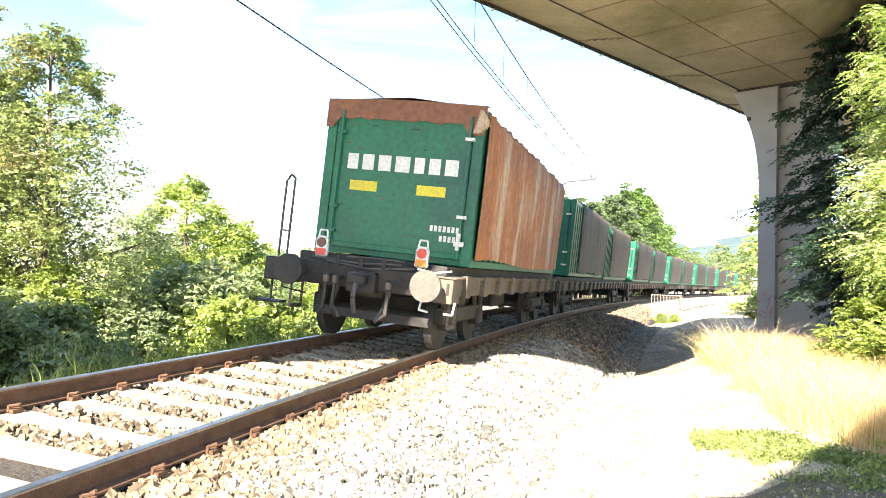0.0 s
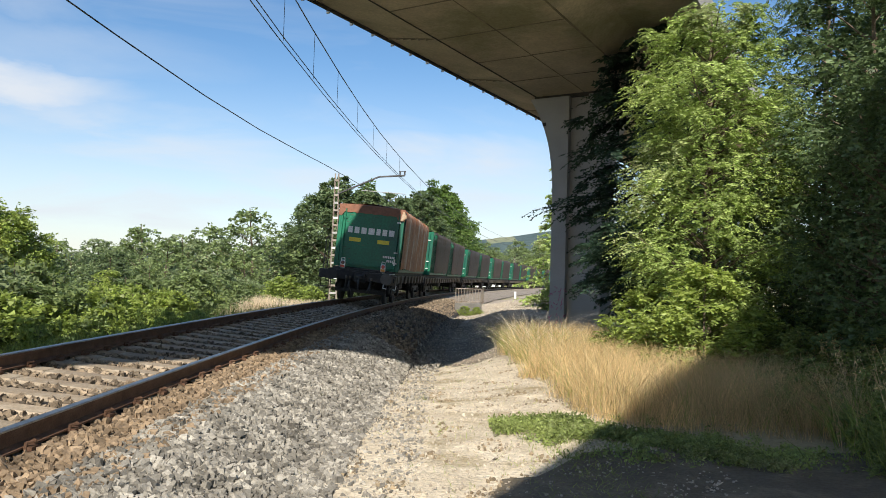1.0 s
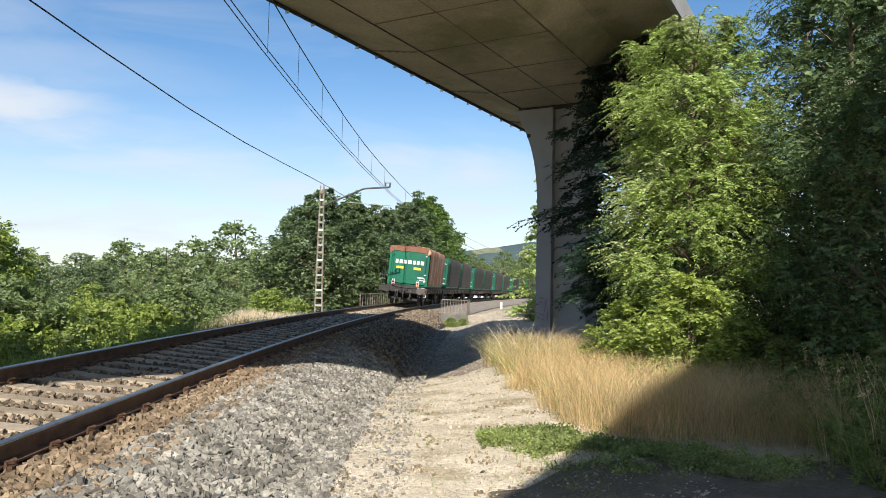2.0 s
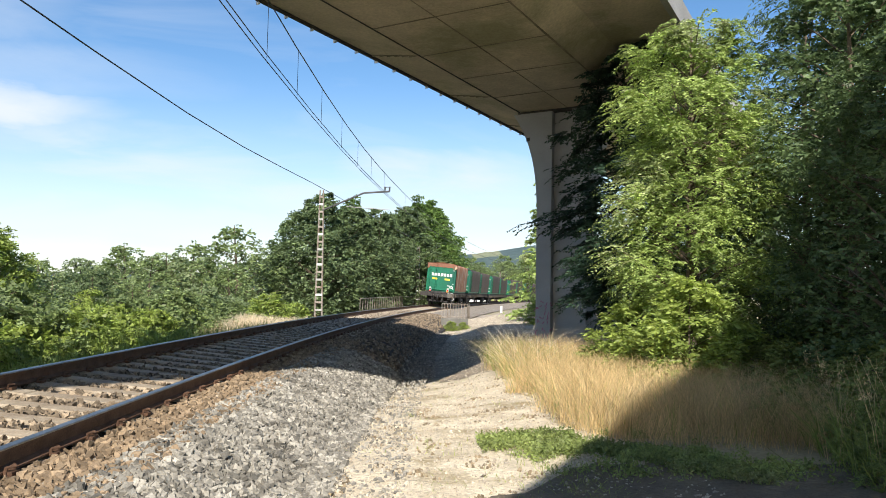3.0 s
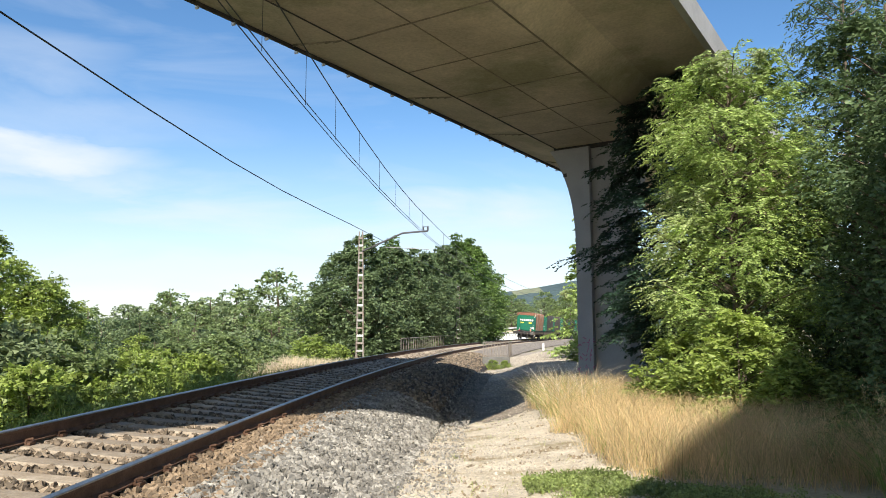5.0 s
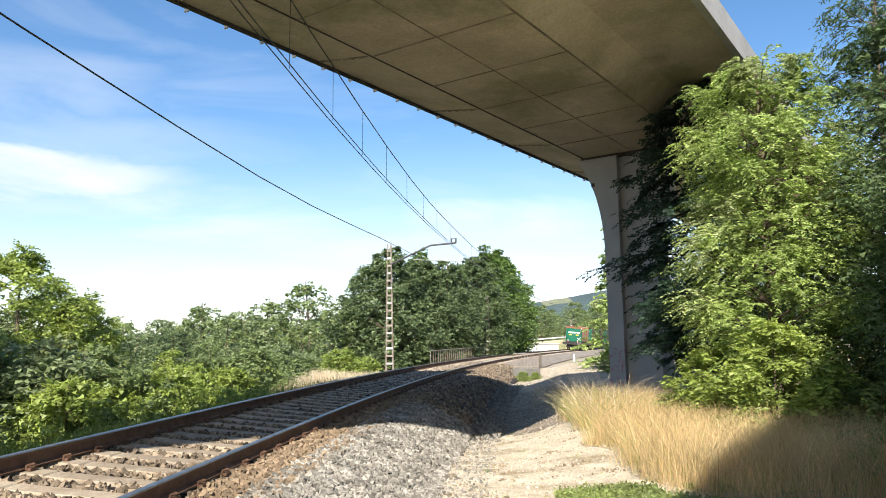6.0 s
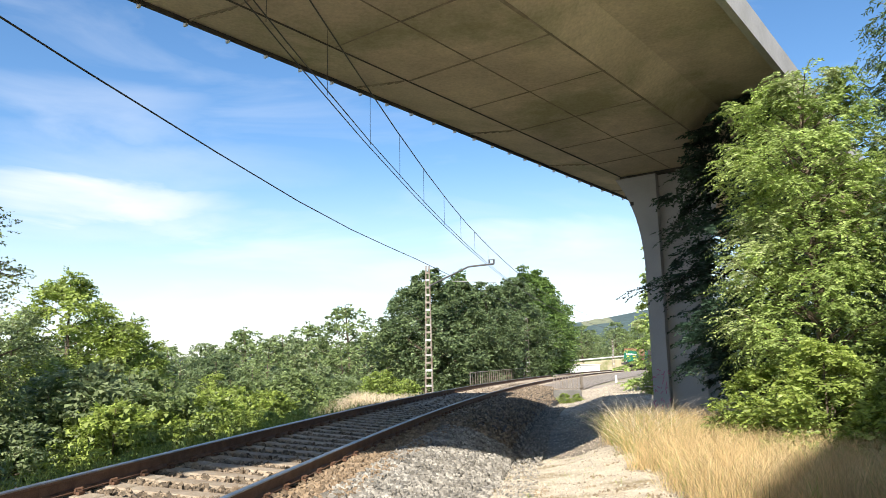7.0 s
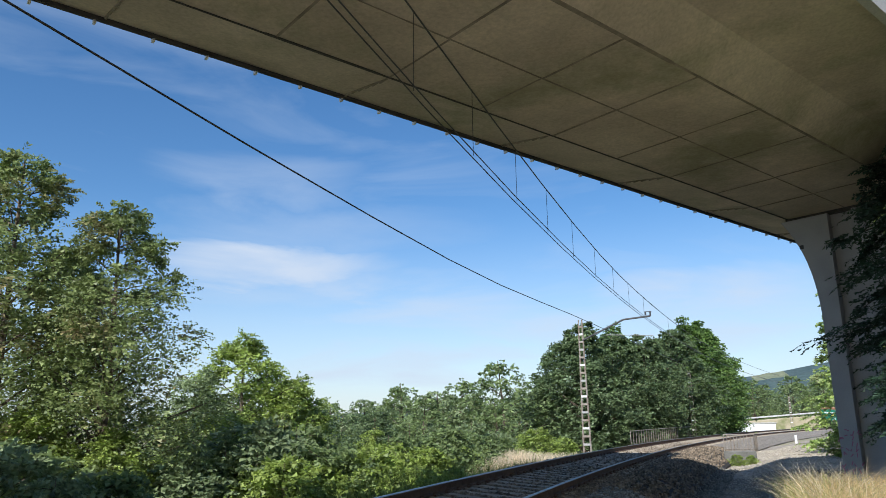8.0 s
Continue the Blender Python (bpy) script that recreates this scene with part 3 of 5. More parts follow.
# ---- masts and wires ----
def make_mast(x, y, height, arm_to=None, label="lattice steel catenary mast with peeling pale paint"):
    z0 = land(x, y) - 0.1
    mast = tagged(new("catenary_mast"), label, "mast", "masts along the line")
    mast.matrix_basis = pose(x, y, z0)
    w0, w1 = 0.21, 0.09
    for s in (-1, 1):
        part("leg", rods(((s * w0, 0, 0), (s * w1, 0, height), 0.05, 0.04, 4)), STEEL, mast)
    n = int(height / 0.42)
    for i in range(n):
        z = 0.35 + i * 0.42
        w = w0 + (w1 - w0) * z / height
        part("batten", boxes((-w, w, -0.055, -0.035, z - 0.055, z + 0.055)), WHITE if i % 4 == 1 else PARAPET if i % 2 else STEEL, mast)
    part("foot", boxes((-0.45, 0.45, -0.3, 0.3, -0.1, 0.16), bevel=0.03), PIER, mast, "concrete footing")
    if arm_to:
        ax, ay, az = arm_to[0] - x, arm_to[1] - y, arm_to[2] - z0
        foot = Vector((0.05, 0, height - 1.15))
        knee = Vector((ax * 0.62, ay * 0.62, az - 0.12))
        tip = Vector((ax, ay, az))
        part("arm", rods((foot, knee, 0.05), (knee, tip, 0.05)), DARK_STEEL, mast, "dark bent cantilever arm")
        part("insulator", rods((tip + Vector((-0.25, 0, 0.05)), tip + Vector((-0.25, 0, 0.24)), 0.05), (tip, tip + Vector((0, 0, 0.26)), 0.05), (tip + Vector((-0.3, 0, 0.24)), tip + Vector((0.06, 0, 0.24)), 0.02)), DARK_STEEL, mast)
        part("steady_arm", rods((foot + Vector((ax * 0.35, ay * 0.35, 0.25)), Vector((ax * 1.02, ay, az - 1.05)), 0.018)), PARAPET, mast, "thin pale registration arm")
    return mast


def wire(name, points, r, label, category="wire"):
    cu = bpy.data.curves.new(name, "CURVE")
    cu.dimensions, cu.bevel_depth, cu.bevel_resolution = "3D", r, 1
    sp = cu.splines.new("POLY")
    sp.points.add(len(points) - 1)
    for p, q in zip(sp.points, points):
        p.co = (*q, 1)
    cu.materials.append(WIRE)
    return tagged(new(name, cu), label, category, kind="structure")


def make_wires():
    def over(y, z, side=0.0):
        return Vector((track_x(y) + side + 0.12, y, z))

    def hang(y):
        return 7.42 - 0.36 * soft(8, 32, y) - 0.1 * soft(36, 60, y) + 0.15 * soft(6, -30, y)

    def touch(y):
        return 6.08 - 0.1 * soft(30, 70, y)

    for side in (-0.06, 0.06):
        wire("contact_wire", [over(y, touch(y), side) for y in np.arange(-50, 121, 5.0)], 0.011, "dark copper contact wire above the track")
    wire("messenger_wire", [over(y, hang(y)) for y in np.arange(-50, 121, 4.0)], 0.016, "dark messenger wire that carries the contact wire")
    for y in (6.2, 9.3, 12.2, 15.3, 18.3, 21.5, 25, 28.5, 32, 36, 44, 50, 56, 62):
        wire("dropper", [over(y, hang(y)), over(y, touch(y))], 0.006, "thin dropper between the two wires")
    wire("feeder_wire", [(track_x(y) - 3.3 - 0.05 * soft(25, 40, y), y, 5.97 + 0.45 * soft(20, 40, y)) for y in (-50, -20, 0, 5, 10, 15, 20, 25, 30, 35, 40)] + [(0.45, 70, 6.0)], 0.016, "dark feeder wire on the masts")


# ---- train: built round its own origin, x across, y ahead, z up from the running plane ----
def wheel_bm(y, x):
    bm = bmesh.new()
    rod(bm, (x - 0.06, y, 0.46), (x + 0.06, y, 0.46), 0.46, None, 24)
    rod(bm, (x - 0.09, y, 0.46), (x + 0.09, y, 0.46), 0.16, None, 12)
    return bm


def make_wagon(length, bogie_at):
    w = tagged(new("flat_wagon"), "dark dusty container flat wagon on the rails", "wagon", "wagons of the train")
    e = length / 2
    for s in (-1, 1):
        part("side_beam", boxes((s * 1.18 - 0.06, s * 1.18 + 0.06, -e + 0.5, e - 0.5, 0.86, 1.14), (s * 1.22 - 0.07, s * 1.22 + 0.07, -e + 0.5, e - 0.5, 1.11, 1.15)), BEIGE_STEEL, w, "dusty beige side beam")
        part("head_beam", boxes((-1.3, 1.3, s * (e - 0.45) - 0.08, s * (e - 0.45) + 0.08, 0.82, 1.16), bevel=0.02), UNDERFRAME, w)
        for x in (-1.04, 1.04):
            buffer = part("buffer", rods(((x, s * (e - 0.5), 1.0), (x, s * (e - 0.04), 1.0), 0.11, None, 12)), UNDERFRAME, w)
            part("buffer_plate", rods(((x, s * (e - 0.06), 1.0), (x, s * e, 1.0), 0.22, None, 20)), WORN_STEEL if x > 0 else UNDERFRAME, buffer, "round worn buffer plate")
        hook = rods(((0, s * (e - 0.45), 0.98), (0, s * (e - 0.1), 0.98), 0.05), ((0, s * (e - 0.1), 0.98), (0, s * (e - 0.02), 0.72), 0.035), ((0, s * (e - 0.02), 0.72), (0, s * (e - 0.12), 0.5), 0.035))
        part("coupling_hook", hook, DARK_STEEL, w)
        for x in (-0.4, 0.4):
            part("brake_hose", rods(((x, s * (e - 0.42), 0.85), (x, s * (e - 0.2), 0.6), 0.03), ((x, s * (e - 0.2), 0.6), (x * 0.7, s * (e - 0.25), 0.4), 0.03)), DARK_STEEL, w)
        part("step", rods(((s * 1.25, -e + 0.55, 0.86), (s * 1.25, -e + 0.55, 0.42), 0.02), ((s * 1.25, -e + 0.9, 0.86), (s * 1.25, -e + 0.9, 0.42), 0.02), ((s * 1.25, -e + 0.55, 0.43), (s * 1.25, -e + 0.9, 0.43), 0.03)), BEIGE_STEEL, w)
    part("centre_sill", boxes((-0.25, 0.25, -e + 0.5, e - 0.5, 0.72, 1.10)), UNDERFRAME, w)
    for y in np.arange(-e + 1.2, e - 1, 1.5):
        part("cross_member", boxes((-1.15, 1.15, y - 0.07, y + 0.07, 0.88, 1.10)), UNDERFRAME, w)
    part("brake_gear", boxes((-0.8, -0.3, -0.9, 0.3, 0.45, 0.85), (0.35, 0.8, -0.4, 0.7, 0.5, 0.85), bevel=0.05), UNDERFRAME, w)
    part("deck_plate", boxes((-1.16, 1.16, -e + 0.55, e - 0.55, 1.10, 1.285)), GREASE, w)
    for y in np.arange(-e + 1.3, e - 1, 1.15):
        for x in (-1.27, 1.27):
            part("stake_pocket", boxes((x - 0.05, x + 0.05, y - 0.14, y + 0.14, 0.84, 1.17), bevel=0.01), BEIGE_STEEL, w)
    for yb in bogie_at:
        bogie = part("bogie", boxes((-1.06, -0.92, yb - 1.25, yb + 1.25, 0.42, 0.66), (0.92, 1.06, yb - 1.25, yb + 1.25, 0.42, 0.66), (-1.0, 1.0, yb - 0.2, yb + 0.2, 0.45, 0.80), bevel=0.02), UNDERFRAME, w)
        for ya in (yb - 0.9, yb + 0.9):
            for x in (-0.87, 0.87):
                part("wheel", wheel_bm(ya, x), GREASE, bogie)
            part("axle", rods(((-0.85, ya, 0.46), (0.85, ya, 0.46), 0.08, None, 10)), UNDERFRAME, bogie)
            for x in (-1.0, 1.0):
                part("axle_box", boxes((x - 0.12, x + 0.12, ya - 0.16, ya + 0.16, 0.32, 0.60), bevel=0.04), UNDERFRAME, bogie)
                for d in (-0.22, 0.22):
                    part("spring", rods(((x, ya + d, 0.60), (x, ya + d, 0.80), 0.06, None, 8)), UNDERFRAME, bogie)
    return w


def tarp_bm(length, rng):
    """A creased sheet over the top that hangs down both sides."""
    bm = bmesh.new()
    prof = [(-1.30, 0.12), (-1.30, 0.9), (-1.30, 1.7), (-1.29, 2.30), (-1.22, 2.44), (-0.9, 2.52), (0, 2.58), (0.9, 2.52), (1.22, 2.44), (1.29, 2.30), (1.30, 1.7), (1.30, 0.9), (1.30, 0.12)]
    ny, rows = 96, []
    for i in range(ny + 1):
        y = -length / 2 + length * i / ny
        row = []
        for k, (x, z) in enumerate(prof):
            hem = 0.10 * noise.noise(Vector((y * 0.8, k * 0.3, rng))) if k in (0, len(prof) - 1) else 0.0
            crease = 0.04 * (1 - abs(noise.noise(Vector((y * 1.9 + z * 0.35, x, rng)))) * 2.2) * soft(-0.3, 2.4, z) + 0.03 * noise.noise(Vector((y * 5, z * 1.2, rng)))
            out = -1 if x < 0 else 1
            row.append(bm.verts.new((x + out * abs(crease) if abs(x) > 1.2 else x, y, z + hem + (crease if abs(x) < 1.25 else 0))))
        rows.append(row)
    for i in range(ny):
        for k in range(len(prof) - 1):
            bm.faces.new((rows[i][k], rows[i][k + 1], rows[i + 1][k + 1], rows[i + 1][k]))
    for f in bm.faces:
        f.smooth = True
    return bm


def make_container(length, with_marks):
    c = tagged(new("freight_container"), "green steel bulk container under a brown tarpaulin", "container", "containers of the train")
    e = length / 2
    part("shell", boxes((-1.25, 1.25, -e + 0.03, e - 0.03, 0.0, 0.12), (-1.235, 1.235, -e + 0.05, e - 0.05, 0.12, 2.42), bevel=0.01), GREEN_PAINT, c)
    for y in np.arange(-e + 0.5, e - 0.3, 0.42):
        for x in (-1.25, 1.25):
            part("rib", boxes((x - 0.014, x + 0.014, y - 0.06, y + 0.06, 0.12, 2.3)), GREEN_PAINT, c)
    for x in (-1.19, 1.19):
        for y in (-e + 0.06, e - 0.06):
            part("corner_post", boxes((x - 0.08, x + 0.08, y - 0.08, y + 0.08, 0.0, 2.44), bevel=0.01), GREEN_PAINT, c)
    for s in (-1, 1):
        part("end_panel", boxes((-1.1, 1.1, s * e - 0.02, s * e + 0.02, 0.16, 2.30), bevel=0.01), GREEN_PAINT, c)
    for x in (-1.0, 1.08):
        rodp = part("locking_rod", rods(((x, -e - 0.06, 0.1), (x, -e - 0.06, 2.3), 0.02, None, 8)), GREEN_PAINT, c)
        for z in (0.35, 0.75, 1.95):
            part("rod_bracket", boxes((x - 0.07, x + 0.07, -e - 0.085, -e - 0.02, z - 0.025, z + 0.025)), WHITE if x > 0 else GREEN_PAINT, rodp)
    sheet = tarp_bm(length - (0.25 if with_marks else 1.7), 3.0 if with_marks else 5.0)
    if not with_marks:
        bmesh.ops.translate(sheet, verts=sheet.verts, vec=(0, 0.75, 0))
    tarp = part("tarpaulin", sheet, TARP if with_marks else DARK_TARP, c, "creased brown tarpaulin with pale scuffs" if with_marks else "dark brown tarpaulin")
    bm = bmesh.new()
    n = 22
    top = [bm.verts.new((-1.29 + 2.58 * i / n, -e - 0.045 - 0.02 * abs(noise.noise(Vector((i * 0.7, 1, 1)))), 2.48 + 0.03 * math.sin(math.pi * i / n))) for i in range(n + 1)]
    low = [bm.verts.new((-1.29 + 2.58 * i / n, -e - 0.05, 2.18 - 0.05 * noise.noise(Vector((i * 0.9, 3, 1))) - (0.16 if i < 2 or i > n - 3 else 0.0))) for i in range(n + 1)]
    back = [bm.verts.new((-1.29 + 2.58 * i / n, -e + 0.2, 2.50 + 0.05 * math.sin(math.pi * i / n))) for i in range(n + 1)]
    for i in range(n):
        bm.faces.new((low[i], low[i + 1], top[i + 1], top[i]))
        bm.faces.new((top[i], top[i + 1], back[i + 1], back[i]))
    if with_marks:
        part("tarpaulin_flap", bm, FLAP, tarp, "folded brown flap over the end wall, darkened for shade")
    else:
        bm.free()
    if with_marks:
        x = -0.86
        for wide in (0.25, 0.265, 0.28, 0.31, 0.235, 0.255, 0.28):
            part("white_mark", boxes((x, x + wide - 0.075, -e - 0.026, -e - 0.021, 1.37, 1.62)), WHITE, c, "white painted mark")
            x += wide
        r = random.Random(12)
        for k in range(26):
            sx, sz, wd = r.uniform(-1.0, 1.0), r.uniform(0.3, 2.1), r.uniform(0.03, 0.16)
            if not (1.0 < sz < 1.7):
                part("scrape", boxes((sx, sx + wd, -e - 0.0235, -e - 0.021, sz, sz + r.uniform(0.006, 0.02))), r.choice((GREASE, RUST)), c, "dark scrape in the paint")
        part("end_rail", boxes((-1.12, 1.12, -e - 0.05, -e - 0.015, 0.10, 0.19), bevel=0.008), GREEN_PAINT, c)
        part("end_latch", boxes((1.02, 1.16, -e - 0.11, -e - 0.06, 0.30, 0.36), (1.05, 1.10, -e - 0.12, -e - 0.06, 0.24, 0.5)), WHITE, c, "pale steel latch")
        knot = bmesh.new()
        for k in range(5):
            rod(knot, (1.22 + 0.02 * k, -e - 0.06, 2.40 - 0.03 * k), (1.17 + 0.035 * k, -e - 0.075 + 0.01 * k, 2.04 + 0.03 * k), 0.035, 0.055, 6)
        part("tarpaulin_gather", knot, PALE_TARP, tarp, "gathered pale corner of the tarpaulin")
        part("yellow_plate", boxes((-0.78, -0.33, -e - 0.027, -e - 0.021, 1.03, 1.19)), YELLOW, c, "yellow label plate")
        part("yellow_plate", boxes((0.32, 0.78, -e - 0.027, -e - 0.021, 1.03, 1.19)), YELLOW, c, "yellow label plate")
        for z, x0, x1 in ((0.50, 0.60, 1.02), (0.35, 0.76, 1.02)):
            k = x0
            while k < x1:
                part("small_mark", boxes((k, k + 0.045, -e - 0.026, -e - 0.021, z, z + 0.09)), WHITE, c)
                k += 0.068
    for me in {o.data for o in c.children_recursive}:
        me.transform(Matrix.Diagonal((1.02, 1, 0.985, 1)))
    return c


def tail_lamp(x, label):
    lamp = tagged(new("tail_lamp"), label, "tail lamp", "tail lamps of the train")
    part("case", boxes((-0.095, 0.095, -0.04, 0.04, 0.0, 0.27), (-0.08, 0.08, -0.035, 0.035, 0.25, 0.30), bevel=0.02), WHITE, lamp)
    part("lens", rods(((0, -0.06, 0.20), (0, -0.03, 0.20), 0.068, 0.075, 16)), RED if x > 0 else DARK_LENS, lamp, "round red lens" if x > 0 else "dull dark lens")
    part("reflector", boxes((-0.08, 0.08, -0.047, -0.038, 0.02, 0.115)), RED if x < 0 else ORANGE, lamp, "red reflector" if x < 0 else "orange reflector")
    part("grip", rods(((-0.07, 0, 0.29), (-0.055, 0, 0.385), 0.014), ((-0.055, 0, 0.385), (0.055, 0, 0.385), 0.014), ((0.055, 0, 0.385), (0.07, 0, 0.29), 0.014)), WHITE, lamp)
    return lamp


TRAIN = []   # things of the train with the metres by which they stand ahead of the rear buffers, and their height


def make_train():
    last = make_wagon(11.6, (-3.6, 3.6))
    e = 5.8
    part("end_platform", boxes((-1.6, -1.1, -e + 0.30, -e + 0.75, 0.80, 1.14), bevel=0.02), UNDERFRAME, last)
    part("hand_rail", rods(((-1.50, -e + 0.5, 1.15), (-1.50, -e + 0.5, 2.30), 0.018), ((-1.36, -e + 0.5, 1.15), (-1.36, -e + 0.5, 2.35), 0.018), ((-1.50, -e + 0.5, 2.30), (-1.43, -e + 0.5, 2.40), 0.018), ((-1.43, -e + 0.5, 2.40), (-1.36, -e + 0.5, 2.35), 0.018), ((-1.50, -e + 0.5, 1.55), (-1.36, -e + 0.5, 1.55), 0.014)), DARK_STEEL, last, "tall hoop hand rail")
    part("corner_plate", boxes((1.06, 1.36, -e + 0.26, -e + 0.66, 0.78, 1.13), (1.02, 1.40, -e + 0.24, -e + 0.70, 1.12, 1.15), bevel=0.01), BEIGE_STEEL, last, "dusty beige corner plate")
    # slots are dark slips laid on the plate, recess shade painted
    for x in (1.11, 1.27):
        part("slot", boxes((x, x + 0.04, -e + 0.252, -e + 0.262, 0.90, 1.06)), GREASE, last)
    part("step_iron", rods(((0.92, -e + 0.3, 0.80), (0.92, -e + 0.22, 0.66), 0.016), ((0.92, -e + 0.22, 0.66), (1.05, -e + 0.22, 0.64), 0.016), ((1.40, -e + 0.3, 0.80), (1.40, -e + 0.22, 0.64), 0.016), ((1.28, -e + 0.22, 0.64), (1.40, -e + 0.22, 0.64), 0.016)), WHITE, last, "pale bent step iron")
    part("foot_step", boxes((-1.72, -1.34, -e + 0.30, -e + 0.62, 0.46, 0.49), (-1.54, -1.51, -e + 0.44, -e + 0.47, 0.48, 0.82), bevel=0.008), GREASE, last)
    part("foot_brace", rods(((-1.36, -e + 0.46, 0.82), (-1.36, -e + 0.46, 0.70), 0.012), ((-1.36, -e + 0.46, 0.70), (-0.95, -e + 0.46, 0.66), 0.012)), GREASE, last)
    for z, x0, x1, sag in ((1.22, -0.85, 0.55, 0.03), (1.27, -0.3, 0.6, -0.02), (1.18, -0.6, 0.75, 0.05), (1.21, 0.8, 1.3, 0.03)):
        xm = (x0 + x1) / 2
        part("brake_pipe", rods(((x0, -e + 0.33, z), (xm, -e + 0.31, z - sag), 0.014), ((xm, -e + 0.31, z - sag), (x1, -e + 0.33, z + 0.02), 0.014)), WHITE if x0 > 0.7 else DARK_STEEL, last)
    for x in (-0.42, -0.05, 0.3):
        part("stanchion", boxes((x - 0.025, x + 0.025, -e + 0.30, -e + 0.35, 1.14, 1.30)), GREASE, last)
    part("draw_gear", boxes((-0.22, 0.22, -e + 0.22, -e + 0.40, 0.78, 1.08), (-0.12, 0.12, -e + 0.05, -e + 0.25, 0.90, 1.04), bevel=0.02), GREASE, last)
    for x, dx in ((-0.55, 0.05), (-0.34, -0.02), (0.38, 0.08)):
        part("air_hose", rods(((x, -e + 0.34, 0.98), (x + dx, -e + 0.16, 0.88), 0.028), ((x + dx, -e + 0.16, 0.88), (x + dx, -e + 0.14, 0.52), 0.026), ((x + dx, -e + 0.14, 0.52), (x - dx, -e + 0.22, 0.40), 0.026)), GREASE, last)
        part("hose_head", boxes((x + dx - 0.035, x + dx + 0.035, -e + 0.12, -e + 0.20, 0.88, 0.98), bevel=0.01), BEIGE_STEEL, last)
    part("brake_beam", boxes((-0.95, 0.95, -e + 0.75, -e + 0.85, 0.36, 0.50), bevel=0.01), GREASE, last)
    tagged(last, "dark dusty flat wagon at the end of the train")
    TRAIN.append((last, 5.8, 0.0))
    box_one = make_container(9.1, True)
    tagged(box_one, "green container with white and yellow marks under an orange-brown tarpaulin")
    TRAIN.append((box_one, 5.8, 1.30))
    for x in (-0.78, 0.77):
        TRAIN.append((tail_lamp(x, "white tail lamp with a red lens on the wagon's end"), 0.40, 1.22, x))
    wagon, crate, start = make_wagon(21.4, (-7.6, 7.6)), make_container(9.1, False), 11.8
    for k in range(6):
        TRAIN.append((wagon if k == 0 else copy_thing(wagon, Matrix()), start + 10.8, 0.0))
        for d in (-4.85, 4.85):
            TRAIN.append((crate if k == 0 and d < 0 else copy_thing(crate, Matrix()), start + 10.8 + d, 1.30))
        start += 21.8


REAR_AT_ZERO, SPEED, GAIN = 9.35, 17.3, 0.18


def motions():
    for thing, ahead_by, lift, *across in TRAIN:
        rows = []
        for i in range(17):
            t = i * 0.5
            y = along(REAR_AT_ZERO + SPEED * t + GAIN * t * t + ahead_by)
            p, side, up, fore = track(y, across[0] if across else 0.0, lift)
            m = Matrix((side, fore, up)).transposed().to_4x4()
            m.translation = p
            rows.append((t, m))
        walk(thing, rows)


# ---- plants ----
def unit(v):
    return v / (np.linalg.norm(v, axis=1, keepdims=True) + 1e-9)


def twig_leaves(roots, ways, lengths, per, rng, droop, spread):
    """Leaves set alternately along twigs that start at roots: their places, the ways they point and the ways they face."""
    m = len(roots)
    t = np.tile((np.arange(per) + 0.6) / per, m)[:, None]
    side = unit(np.cross(ways, (0, 0, 1.0)) + 1e-6)
    o, d, sd, ln = (np.repeat(v, per, axis=0) for v in (roots, ways, side, lengths.reshape(-1, 1)))
    sign = np.tile(np.where(np.arange(per) % 2, 1.0, -1.0), m)[:, None]
    up = np.array((0, 0, 1.0))
    bent = unit(d - up * 2 * droop * t)
    points = unit(sd * sign + bent * 0.55 + rng.normal(0, 0.22, (m * per, 3)) - up * 0.25 * droop)
    places = o + d * ln * t - up * droop * ln * t * t + points * spread
    faces = unit(up * 0.6 + rng.normal(0, 0.62, (m * per, 3)))
    return places, points, faces


def leaf_mesh(name, centres, size, mat, rng, droop=0.0, slim=0.5, corners=4, axes=None, facing=None):
    """One small blade at each centre: folded, with four corners, or plain, with three."""
    n = len(centres)
    if axes is None:
        a = rng.normal(size=(n, 3))
        a[:, 2] -= droop
        a, facing = unit(a), rng.normal(size=(n, 3))
    else:
        a = axes
    b = unit(np.cross(a, facing))
    r = size * rng.uniform(0.6, 1.3, (n, 1))
    c = np.cross(a, b) * r * 0.15
    if corners == 3:
        blade = np.stack([centres - a * r, centres + b * r * slim * 1.3 + a * r * 0.5, centres - b * r * slim * 1.3 + a * r * 0.7], 1)
    else:
        blade = np.stack([centres - a * r, centres + b * r * slim + c, centres + a * r, centres - b * r * slim + c], 1)
    return raw_mesh(name, blade.reshape(-1, 3), np.arange(corners * n).reshape(n, corners), mat)


def limb_mesh(name, paths, mat):
    bm = bmesh.new()
    for pts, r0, r1 in paths:
        k = len(pts) - 1
        for i in range(k):
            rod(bm, pts[i], pts[i + 1], r0 + (r1 - r0) * i / k, r0 + (r1 - r0) * (i + 1) / k, 4 if r0 < 0.05 else 6)
    me = bpy.data.meshes.new(name)
    bm.to_mesh(me)
    bm.free()
    me.materials.append(mat)
    return me


